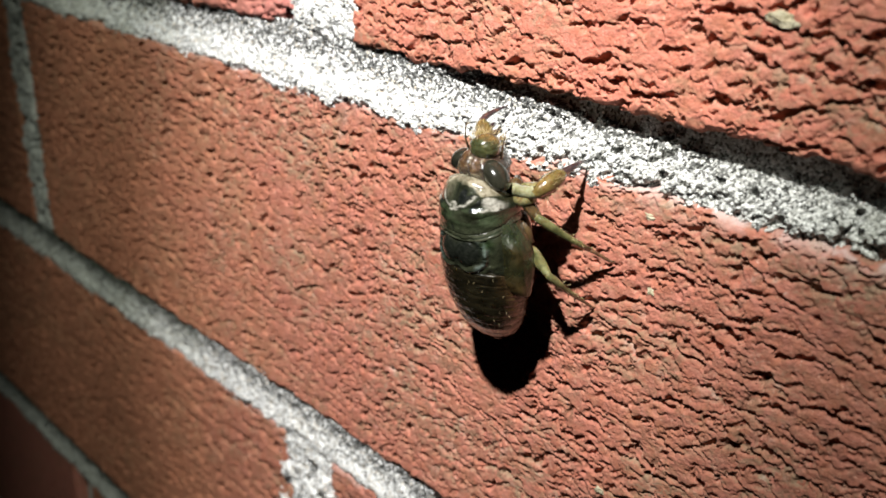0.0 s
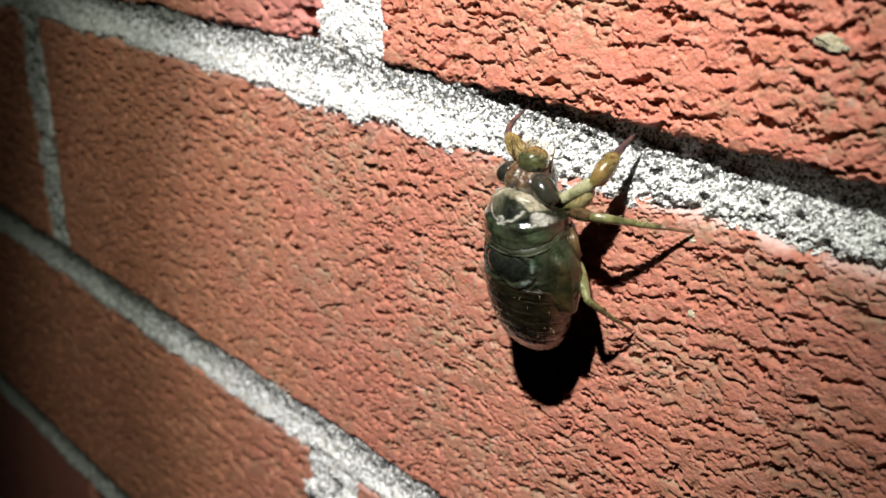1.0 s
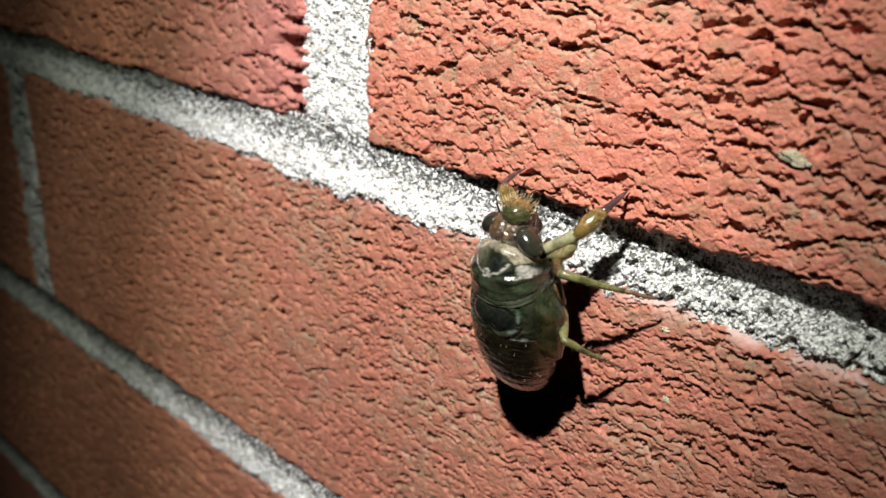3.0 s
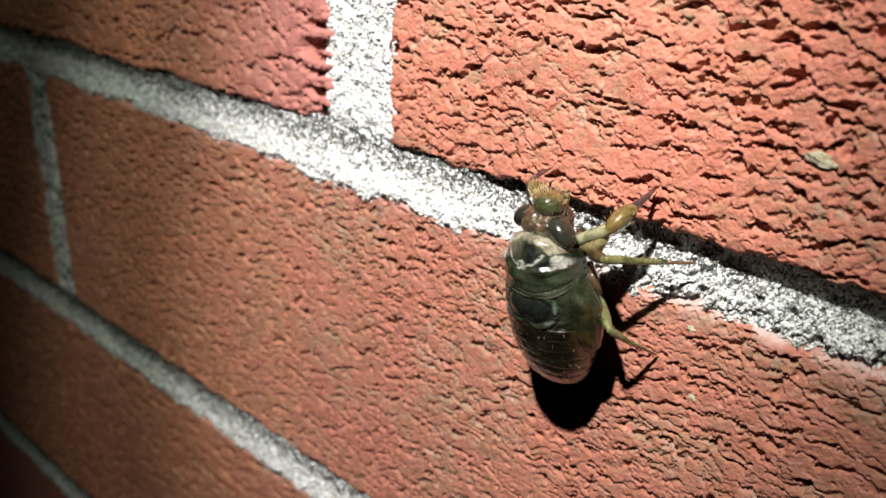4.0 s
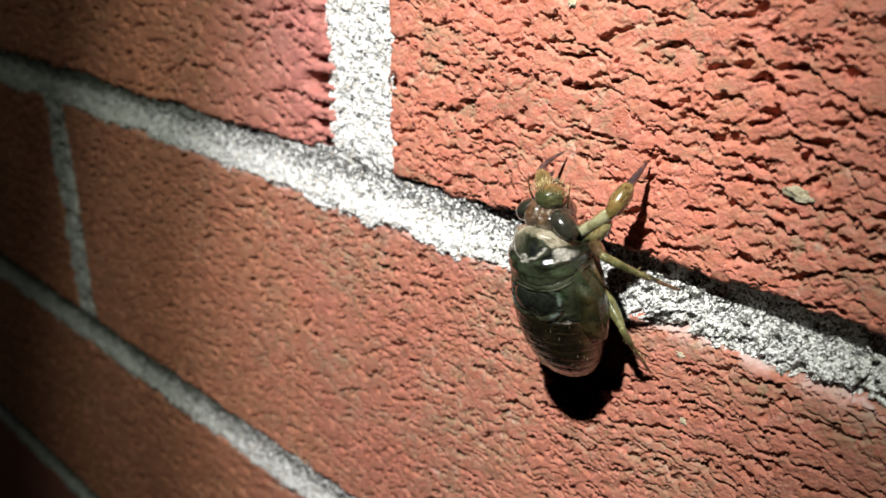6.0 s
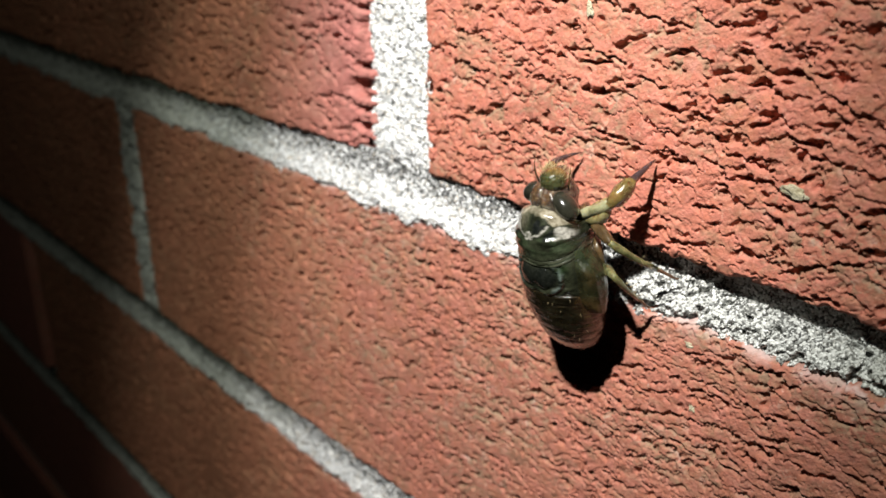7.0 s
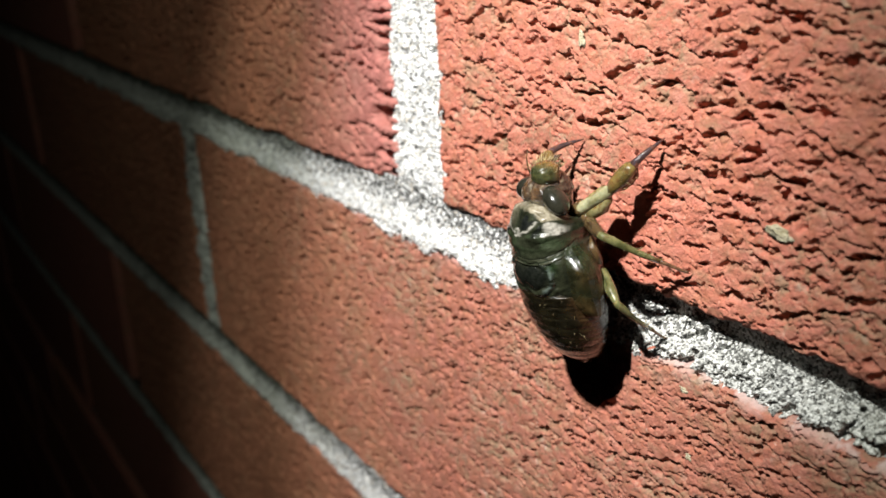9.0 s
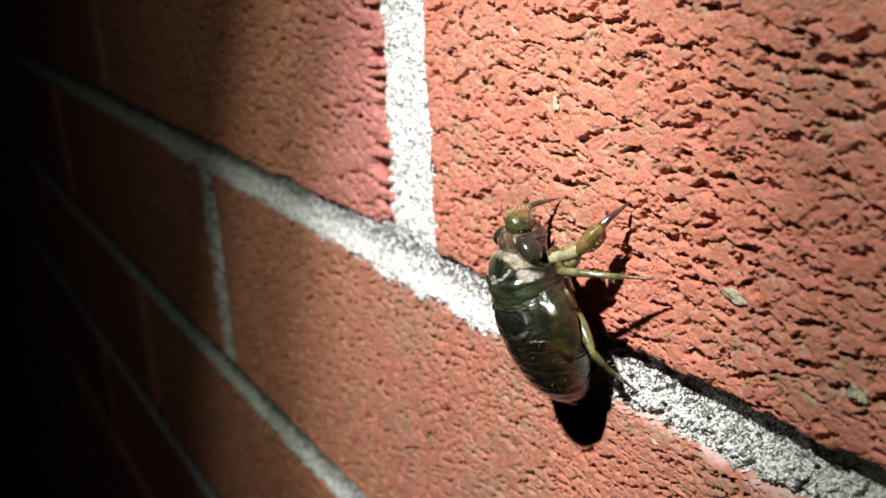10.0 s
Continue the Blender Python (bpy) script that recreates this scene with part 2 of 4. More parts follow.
LEG = blotched_material("leg_shell", (0.055, 0.040, 0.012), (0.21, 0.15, 0.048), 600, (0.11, 0.056, 0.018), 0.3)
LEG_KEEL = blotched_material("leg_shell_keel", (0.10, 0.088, 0.030), (0.33, 0.29, 0.14), 600, (0.15, 0.085, 0.028), 0.35)
LEG_GREEN = blotched_material("leg_shell_green", (0.040, 0.042, 0.014), (0.20, 0.195, 0.085), 600, (0.075, 0.050, 0.018), 0.3)
LEG_PALE = blotched_material("leg_shell_pale", (0.13, 0.125, 0.060), (0.44, 0.43, 0.27), 420, (0.20, 0.16, 0.065), 0.3)
LEG_BROWN = blotched_material("leg_shell_brown", (0.035, 0.021, 0.009), (0.10, 0.064, 0.028), 600, (0.075, 0.036, 0.015), 0.25)
FOOT = blotched_material("foot_shell", (0.075, 0.040, 0.022), (0.19, 0.105, 0.060), 600, (0.09, 0.05, 0.03), 0.2)
CLAW = blotched_material("claw_shell", (0.020, 0.012, 0.012), (0.075, 0.048, 0.050), 500, (0.15, 0.060, 0.035), 0.1, 0.15)
BRISTLE = plain_material("bristle", (0.34, 0.24, 0.10), (0.52, 0.42, 0.24), 300, 0.4)


# ---- building helpers ----
def lattice(seed):
    return np.random.RandomState(seed).rand(256, 256)


def vnoise(x, y, seed):
    """Smooth noise from 0 to 1 on arrays, one lump a unit."""
    g = lattice(seed)
    xi, yi = np.floor(x).astype(int), np.floor(y).astype(int)
    fx, fy = x - xi, y - yi
    fx, fy = fx * fx * (3 - 2 * fx), fy * fy * (3 - 2 * fy)
    a, b = g[xi & 255, yi & 255], g[(xi + 1) & 255, yi & 255]
    c, d = g[xi & 255, (yi + 1) & 255], g[(xi + 1) & 255, (yi + 1) & 255]
    return (a * (1 - fx) + b * fx) * (1 - fy) + (c * (1 - fx) + d * fx) * fy


def fbm(x, y, seed, octaves=3):
    out, amp, total = 0, 1.0, 0.0
    for k in range(octaves):
        out = out + amp * vnoise(x * 2**k + 17.3 * k, y * 2**k + 9.1 * k, seed + k)
        total, amp = total + amp, amp * 0.5
    return out / total


def grains(x, y, seed):
    """Rounded sand grains: height from 0 to 1, one grain a unit, of uneven size."""
    jx, jy, size = lattice(seed), lattice(seed + 1), lattice(seed + 2)
    xi, yi = np.floor(x).astype(int), np.floor(y).astype(int)
    best = np.zeros_like(x)
    for dx in (-1, 0, 1):
        for dy in (-1, 0, 1):
            cx, cy = xi + dx, yi + dy
            i, j = cx & 255, cy & 255
            r = 0.35 + 0.5 * size[i, j]
            d2 = ((x - cx - jx[i, j]) ** 2 + (y - cy - jy[i, j]) ** 2) / r**2
            best = np.maximum(best, r * np.sqrt(np.clip(1 - d2, 0, 1)))
    return best


def smooth(v, lo, hi):
    s = np.clip((v - lo) / (hi - lo), 0, 1)
    return s * s * (3 - 2 * s)


def steps(a, b, fine, coarse, near):
    """Grid lines from a to b: fine inside the stretch near, coarse outside it."""
    lines, x = [a], a
    while x < b - 1e-6:
        x = min(b, x + (fine if near[0] <= x < near[1] else coarse))
        lines.append(x)
    return np.array(lines)


def sheet_mesh(name, X, Y, Z, material, skirt=None, masks=()):
    """A mesh from grids of places; skirt: the y to which its rim is drawn back; masks: names and grids for its colours."""
    nz, nx = X.shape
    co = np.stack([X, Y, Z], -1).reshape(-1, 3)
    idx = np.arange(nx * nz).reshape(nz, nx)
    quads = np.stack([idx[:-1, :-1], idx[:-1, 1:], idx[1:, 1:], idx[1:, :-1]], -1).reshape(-1, 4)
    if skirt is not None:
        rim = np.concatenate([idx[0, :], idx[1:, -1], idx[-1, -2::-1], idx[-2:0:-1, 0]])
        back = co[rim].copy()
        back[:, 1] = skirt
        b = len(co) + np.arange(len(rim))
        co = np.concatenate([co, back])
        quads = np.concatenate([quads, np.stack([np.roll(rim, -1), rim, b, np.roll(b, -1)], -1)])
    me = bpy.data.meshes.new(name)
    me.vertices.add(len(co))
    me.vertices.foreach_set("co", co.astype(np.float32).ravel())
    me.loops.add(quads.size)
    me.loops.foreach_set("vertex_index", quads.astype(np.int32).ravel())
    me.polygons.add(len(quads))
    me.polygons.foreach_set("loop_start", np.arange(0, quads.size, 4, dtype=np.int32))
    me.update(calc_edges=True)
    me.polygons.foreach_set("use_smooth", np.ones(len(quads), dtype=bool))
    for key, grid in masks:
        values = np.zeros(len(co), dtype=np.float32)
        values[: nx * nz] = np.clip(grid, 0, 1).ravel()
        me.attributes.new(key, "FLOAT", "POINT").data.foreach_set("value", values)
    me.materials.append(material)
    return me


def child(name, me, parent, label=""):
    ob = new(name, me)
    ob.parent = parent
    return tagged(ob, label)


def part(name, bm, material, parent, label="", flat=False):
    """Links a bmesh as one mesh object under a thing or a part."""
    me = bpy.data.meshes.new(name)
    bm.normal_update()
    bm.to_mesh(me)
    bm.free()
    if not flat:
        me.polygons.foreach_set("use_smooth", np.ones(len(me.polygons), dtype=bool))
    me.materials.append(material)
    return child(name, me, parent, label)


# ---- the wall ----
PITCH_Z, PITCH_X = 0.0676, 0.2285
ROW_Z, ROW_H = -0.0583, 0.0604
GROUND = -1.35
WALL_X0, WALL_X1, WALL_Z1 = -3.2, 1.1, 0.95


def box_bm(x0, x1, y0, y1, z0, z1, bevel=0.0):
    bm = bmesh.new()
    bmesh.ops.create_cube(bm, size=1)
    for v in bm.verts:
        v.co = ((x0 + x1) / 2 + v.co.x * (x1 - x0), (y0 + y1) / 2 + v.co.y * (y1 - y0), (z0 + z1) / 2 + v.co.z * (z1 - z0))
    if bevel:
        bmesh.ops.bevel(bm, geom=bm.edges[:], offset=bevel, segments=1, affect="EDGES")
    return bm


ground = part("ground", box_bm(-40, 40, -40, 40, GROUND - 0.2, GROUND), EARTH, None)
tagged(ground, "dark bare ground at the foot of the wall", "ground", kind="structure")
wall = part("wall_north", box_bm(WALL_X0, WALL_X1, 0.0035, 0.12, GROUND, WALL_Z1), MORTAR, None, flat=True)
tagged(wall, "rough red brick wall with pale sandy mortar joints", "wall", kind="structure")


# deep gashes and holes of the two bricks nearest the insect: x, z, half length and half width, in millimetres
GASHES_UPPER = [
    (2.5, 24.2, 1.4, 1.7), (36.5, 29.1, 1.5, 0.7), (35.4, 32.7, 3.0, 0.4), (36.7, 23.6, 2.6, 0.3), (18.8, 26.7, 0.9, 0.5), (21.9, 30.1, 1.5, 0.35),
    (24.6, 17.3, 1.2, 0.35), (47.8, 28.8, 1.8, 0.4), (47.8, 35.0, 1.6, 0.45), (57.0, 34.3, 1.2, 0.55), (59.5, 33.0, 1.6, 0.35), (63.4, 36.1, 1.6, 0.5),
    (65.3, 27.7, 3.2, 0.5), (59.7, 28.8, 1.7, 0.45), (60.2, 24.0, 2.6, 0.35), (66.6, 23.4, 1.2, 0.6), (36.0, 43.5, 1.2, 0.8), (42.3, 51.4, 2.2, 0.6), (67.4, 35.1, 2.4, 0.4), (37.0, 33.0, 1.6, 0.4),
]
GASHES_MIDDLE = [(-22.5, -23.8, 0.8, 0.7), (-20.8, -25.8, 0.6, 0.45), (-1.2, -6.1, 1.8, 0.35), (8.2, -6.7, 1.8, 0.35), (52.8, -16.2, 1.4, 0.5), (55.1, -16.8, 1.4, 0.35), (69.5, -14.5, 1.6, 0.35), (0.7, 1.2, 0.8, 0.5)]


def brick_face(x0, x1, z0, z1, fine, coarse, near, seed, tear=1.0, flake=0.0030, notch=0.0, gashes=()):
    """A wire-cut brick whose face is torn into overlapping flakes, each with a ragged lower lip."""
    xs, zs = steps(x0, x1, fine, coarse, near), steps(z0, z1, fine, fine, (-9, 9))
    X, Z = np.meshgrid(xs, zs)
    s = seed * 13
    big = fbm(X / 0.011, Z / 0.007, s, 2) - 0.5
    wob = fbm(X / 0.0017, Z / 0.0017, s + 5, 3) - 0.5

    jag = fbm(X / 0.0006, Z / 0.0006, s + 7, 2) - 0.5

    def plates(wide, high, seed, depth, opened):
        """Torn plates of clay: each stands at its own height and tips out at its lower edge; cracks gape under some of them."""
        u = X / wide + (1.1 * wob + 0.8 * jag) * 0.0014 / wide + 0.8 * big
        v = Z / high + (1.3 * wob + 1.1 * jag) * 0.0011 / high + 1.6 * big + 0.25 * X / wide
        jx, jy, tall = lattice(seed), lattice(seed + 1), lattice(seed + 2)
        ui, vi = np.floor(u).astype(int), np.floor(v).astype(int)
        d1, d2 = np.full(u.shape, 9.0), np.full(u.shape, 9.0)
        u1, v1, u2, v2, t1, t2 = (np.zeros_like(u) for _ in range(6))
        for du in (-1, 0, 1):
            for dv in (-1, 0, 1):
                i, j = (ui + du) & 255, (vi + dv) & 255
                cu, cv, ct = ui + du + 0.1 + 0.8 * jx[i, j], vi + dv + 0.1 + 0.8 * jy[i, j], tall[i, j]
                d = (u - cu) ** 2 + (v - cv) ** 2
                first, second = d < d1, (d < d2) & (d >= d1)
                d2, u2, v2, t2 = (np.where(first, a, np.where(second, b, c)) for a, b, c in ((d1, d, d2), (u1, cu, u2), (v1, cv, v2), (t1, ct, t2)))
                d1, u1, v1, t1 = (np.where(first, b, c) for b, c in ((d, d1), (cu, u1), (cv, v1), (ct, t1)))
        apart = np.sqrt((u2 - u1) ** 2 + (v2 - v1) ** 2) + 1e-6
        edge = (d2 - d1) / (2 * apart) * high
        level = np.abs(v2 - v1) / apart
        upper, lower = np.where(v1 > v2, t1, t2), np.where(v1 > v2, t2, t1)
        gape = smooth(upper - lower, opened, opened + 0.5) * (0.25 + 0.75 * level)
        gape = gape * (0.45 + 0.8 * vnoise(X / 0.0016, Z / 0.0016, seed + 3))
        w = 0.00010 + 0.00030 * gape
        crack = gape * (1 - smooth(edge, 0.5 * w, 1.5 * w))
        lift = 0.34 * (t1 - 0.5) + 0.26 * (v1 - v) * t1
        blend = smooth(edge, 0.0, 0.00010)
        other = 0.34 * (t2 - 0.5) + 0.26 * (v2 - v) * t2
        lift = lift * (0.5 + 0.5 * blend) + other * (0.5 - 0.5 * blend)
        return depth * (lift - 2.4 * crack), (1 - smooth(t1, 0.04, 0.20)) * 0.25 + 1.0 * (1 - smooth(edge, 0.0001, 0.0007)) * (v1 < v2) * (1 - t1)

    h1, dust = plates(flake * 2.1, flake, s + 9, 0.00056 * tear, -0.06)
    h2, dust2 = plates(flake * 1.05, flake * 0.52, s + 13, 0.00038 * tear, 0.02)
    fine_stuff = smooth(fbm(X / 0.013, Z / 0.010, s + 17, 2), 0.35, 0.6)
    lumps = fbm(X / 0.0013, Z / 0.0010, s + 20, 3) - 0.5
    h = h1 + h2 * (0.35 + 0.65 * fine_stuff) + 0.00008 * lumps + 0.00004 * jag + 0.0006 * (fbm(X / 0.02, Z / 0.015, s + 30, 2) - 0.5)
    pits = smooth(fbm(X / 0.0018, Z / 0.0013, s + 40, 2), 0.75, 0.82)
    h = h - 0.0007 * pits
    for gx, gz, a, b in gashes:
        d = ((X - gx / 1000 + 0.0016 * wob) / (a / 1000)) ** 2 + ((Z - gz / 1000 + 0.0022 * wob + 0.0012 * big) / (b / 1000)) ** 2
        h = h - 0.0015 * (1 - smooth(d, 0.30, 1.0)) * (0.75 + 0.5 * wob) + 0.00022 * np.exp(-d * 0.5) * (Z > gz / 1000)
    ex, ez = np.minimum(X - x0, x1 - X), np.minimum(Z - z0, z1 - Z)
    if notch:
        slit = smooth(vnoise(X / 0.012 + 0.5 * wob, Z / 0.0010 + 1.0 * wob, s + 50), 0.48, 0.60)
        h = h - notch * slit * (1 - smooth(x1 - X + 0.004 * (vnoise(X / 0.004, Z / 0.003, s + 51) - 0.5), 0.0035, 0.0075))
    rough = 0.0007 * (fbm(X / 0.0022, Z / 0.0022, s + 60, 3))
    e = np.minimum(ex, ez)
    r = 0.0011
    q = np.clip((r + rough - e) / (r + rough), 0, 1)
    drop = (r + rough) * (1 - np.sqrt(1 - np.minimum(q, 0.995) ** 2))
    pull = np.exp(-e / 0.0016)
    jit = 0.0009 * (fbm(X / 0.0022, Z / 0.0022, s + 70, 3) - 0.5) * 2
    cx, cz = (x0 + x1) / 2, (z0 + z1) / 2
    X2 = X - np.sign(X - cx) * pull * (0.0004 + jit) * (ex < 0.008)
    Z2 = Z - np.sign(Z - cz) * pull * (0.0004 + jit) * (ez < 0.008)
    Z2 = Z2 - (0.0003 + 0.0012 * (fbm(X / 0.006, Z * 0 + 3.0, s + 75, 3) - 0.5)) * np.exp(-(z1 - Z) / 0.003) * (fine < 0.0005)
    Z2 = Z2 + 0.0016 * (fbm(X / 0.005, Z * 0 + 7.0, s + 78, 3) - 0.5) * np.exp(-(Z - z0) / 0.003) * (fine < 0.0005)
    lime = np.exp(-(z1 - Z) / 0.0009) * smooth(fbm(X / 0.0022, Z / 0.0009, s + 90, 3), 0.36, 0.56)
    dust = np.clip(dust + 0.45 * dust2, 0, 1) * (0.2 + 0.8 * smooth(fbm(X / 0.012, Z / 0.009, s + 80, 3), 0.34, 0.62))
    return X2, -(h - drop), Z2, dust, lime


def row_z(k):
    return ROW_Z + k * PITCH_Z, ROW_Z + k * PITCH_Z + ROW_H


# row, left end, right end, grid step near and far, near stretch, tear, flake height, notches
FINE = [
    (1, 0.0005, 0.2170, 0.00014, 0.002, (-0.01, 0.092), 1.0, 0.00185, 0.0),
    (1, -0.2290, -0.0125, 0.00026, 0.002, (-0.17, 0.0), 0.8, 0.0020, 0.0018),
    (0, -0.1196, 0.0997, 0.00015, 0.0003, (-0.04, 0.092), 0.72, 0.0015, 0.0),
    (0, -0.3467, -0.1284, 0.00060, 0.002, (-0.20, 0.0), 0.7, 0.0020, 0.0),
    (-1, -0.2290, -0.0185, 0.00050, 0.002, (-0.24, 0.0), 0.7, 0.0020, 0.0),
    (-1, -0.0065, 0.2160, 0.00040, 0.002, (-0.02, 0.03), 0.8, 0.0020, 0.0),
]


def sand(X, Z, seed):
    """The loose surface of mortar: grains, broken by clods and hollows."""
    bold = 0.6 + 0.5 * smooth(X, 0.0, 0.06)
    clods = fbm(X / 0.0015, Z / 0.0013, seed + 9, 3) - 0.5
    torn = fbm(X / 0.0005, Z / 0.0005, seed + 12, 2) - 0.5
    h = bold * (0.0005 * grains(X / 0.00044, Z / 0.00040, seed + 3) + 0.0004 * grains(X / 0.00030, Z / 0.00030, seed + 6) + 0.0006 * torn)
    pits = smooth(X, 0.01, 0.05) * smooth(fbm(X / 0.0013, Z / 0.0011, seed + 18, 2), 0.56, 0.68)
    return h + 0.0019 * bold * clods - 0.0009 * (bold - 0.85) - 0.0015 * pits


def mortar_bed(z0, z1, x0, x1, fine, seed, deep_top):
    """A bed joint: smeared unevenly over the edge of the brick below it, struck back under the brick above."""
    xs, zs = steps(x0, x1, fine, fine, (-9, 9)), steps(z0 - 0.0042, z1 + 0.0016, fine, fine, (-9, 9))
    X, Z = np.meshgrid(xs, zs)
    k = np.clip((Z - z0) / (z1 - z0), 0, 1)
    base = 0.0006 + deep_top(X) * smooth(k, 0.05, 0.75) + 0.0035 * smooth(k, 0.74, 0.96) * smooth(deep_top(X), 0.0009, 0.0028) + 0.0010 * (fbm(X / 0.006, Z / 0.004, seed, 3) - 0.5)
    base = base + 0.0006 * smooth(X, 0.02, 0.06) * (1 - smooth(k, 0.0, 0.3))
    lap = Z - z0 + 0.0009 - 0.0040 * (fbm(X / 0.0048, Z / 0.02, seed + 15, 4) - 0.5)
    base = base - 0.0003 * (1 - smooth(k, 0.0, 0.25)) + 0.0011 * (1 - smooth(lap, -0.0018, 0.0004)) + 0.003 * (1 - smooth(Z - z0, -0.0042, -0.0028))
    # this mask darkens the colour upwards, as shade from the brick above
    return (X, base - sand(X, Z, seed), Z), (("grit_shade", smooth(k, 0.15, 1.0)),)


def mortar_head(x0, x1, z0, z1, fine, seed, deep=0.0012, lap=0.0):
    """A head joint; lap: how far the mortar is smeared over the bricks beside it."""
    wide = 0.0016 + 1.6 * lap
    xs, zs = steps(x0 - wide, x1 + wide, fine, fine, (-9, 9)), steps(z0, z1, fine, fine, (-9, 9))
    X, Z = np.meshgrid(xs, zs)
    base = deep + 0.0009 * (1 - smooth(Z - z0, 0.0, 0.004)) + 0.0010 * (fbm(X / 0.005, Z / 0.006, seed, 3) - 0.5)
    hole = 0.12 + 0.0 * X
    if lap:
        side = (x1 - x0) / 2 + lap * (0.3 + 3.0 * (fbm(X / 0.006, Z / 0.0045, seed + 15, 4) - 0.5)) - np.abs(X - (x0 + x1) / 2)
        hollow = smooth(fbm(X / 0.0035, Z / 0.003, seed + 21, 3), 0.58, 0.72)
        base = base + 0.0014 * (1 - smooth(side, -0.0010, 0.0003)) + 0.0035 * hollow + 0.0015 * (fbm(X / 0.003, Z / 0.003, seed + 24, 2) - 0.5)
        # hollows are sunk and their shade is painted dark too
        hole = 0.12 + 0.75 * hollow
    return (X, base - sand(X, Z, seed), Z), (("grit_shade", hole),)


def lump_bm(rx, ry, rz, seed, sub=3):
    bm = bmesh.new()
    bmesh.ops.create_icosphere(bm, subdivisions=sub, radius=1)
    for v in bm.verts:
        k = 0.75 + 0.6 * noise.fractal(v.co * 1.3 + Vector((seed, 0, 0)), 1.0, 2.0, 3)
        v.co = Vector((v.co.x * rx * k, v.co.y * ry * k, v.co.z * rz * k))
    return bm


# ---- the cicada nymph ----
# Its own space: x to its right, -y off the wall, z towards its head; sizes below in millimetres as (x, off the wall, z).
def at_mm(x, off, z):
    return Vector((x, -off, z)) / 1000


# z, half width, belly and back, off the wall
BODY = [(-15.2, 0.6, 3.0, 4.2), (-14.6, 2.0, 2.3, 6.0), (-13.5, 3.3, 1.9, 7.6), (-12, 4.3, 1.6, 9.0), (-10, 5.1, 1.5, 10.2), (-7, 5.7, 1.5, 11.5), (-4, 5.95, 1.7, 12.4), (-1, 5.8, 2.0, 12.8),
        (1, 5.4, 2.3, 12.9), (3, 4.9, 2.8, 12.9), (5, 4.45, 3.4, 12.5), (6.5, 3.95, 4.2, 12.0), (7.6, 3.8, 5.0, 11.6), (9, 3.6, 5.6, 11.8), (10.5, 3.0, 5.8, 11.4), (12, 2.2, 6.0, 10.4)]


Z_TABLE = np.linspace(-16.5, 13, 591)
BODY_TABLE = []
for column in range(1, 4):
    rows = np.array(sorted(BODY))
    line = np.interp(Z_TABLE, rows[:, 0], rows[:, column])
    bell = np.exp(-0.5 * (np.arange(-30, 31) / 10.0) ** 2)
    BODY_TABLE.append(np.convolve(np.pad(line, 30, "edge"), bell / bell.sum(), "valid"))


def skin_at(Z, W, out=0.0):
    """Places on the body's outline on arrays of z and of the angle w from its right flank over its back, lifted by out; in millimetres."""
    a, lo, hi = (np.interp(Z, Z_TABLE, line) for line in BODY_TABLE)
    mid = lo + (hi - lo) * 0.53
    c, s = np.cos(W), np.sin(W)
    off = np.where(s > 0, mid + s * (hi + out - mid), mid + s * (mid + 0.5 * out - lo))
    narrow = np.where(s < 0, 1 - 0.2 * s * s, 1.0)
    slim = smooth(Z, -1.0, 3.2)
    return (a * (1 - 0.08 * slim) + out) * narrow * np.sign(c) * np.abs(c) ** 0.9 - 0.55 * slim, off, Z


def shell_part(name, places, material, parent, label="", masks=()):
    """One sheet of shell from grids of millimetres (x, off the wall, z), with masks for its colours."""
    X, off, Z = places
    return child(name, sheet_mesh(name, X / 1000, -off / 1000, Z / 1000, material, None, masks), parent, label)


def stroke(x, z, a, b, r, soft=0.12):
    """1 on a rounded stroke from a to b of radius r, in millimetres."""
    dx, dz = b[0] - a[0], b[1] - a[1]
    t = np.clip(((x - a[0]) * dx + (z - a[1]) * dz) / max(dx * dx + dz * dz, 1e-6), 0, 1)
    return 1 - smooth(np.hypot(x - a[0] - t * dx, z - a[1] - t * dz), r - soft, r + soft)


def ridge(v, at, width):
    return np.exp(-(((v - at) / width) ** 2))


def tube(points, radii, sides=12, cap=True):
    """A smooth limb along points in millimetres (x, y, z of its own space), with a radius at each."""
    bm = bmesh.new()
    pts = [Vector(p) for p in points]
    rings = []
    for i, p in enumerate(pts):
        way = (pts[min(i + 1, len(pts) - 1)] - pts[max(i - 1, 0)]).normalized()
        u = way.cross(Vector((0.3, 1, 0.1))).normalized()
        w = way.cross(u)
        ring = [bm.verts.new((p + radii[i] * (math.cos(t) * u + math.sin(t) * w)) / 1000) for t in [2 * math.pi * k / sides for k in range(sides)]]
        rings.append(ring)
    for r0, r1 in zip(rings, rings[1:]):
        for i in range(sides):
            j = (i + 1) % sides
            bm.faces.new((r0[i], r0[j], r1[j], r1[i]))
    if cap:
        bm.faces.new(rings[0][::-1])
        bm.faces.new(rings[-1])
    bmesh.ops.recalc_face_normals(bm, faces=bm.faces[:])
    return bm


def add_bm(bm, other):
    """Joins another bmesh into bm."""
    me = bpy.data.meshes.new("joined")
    other.to_mesh(me)
    other.free()
    bm.from_mesh(me)
    bpy.data.meshes.remove(me)
    return bm


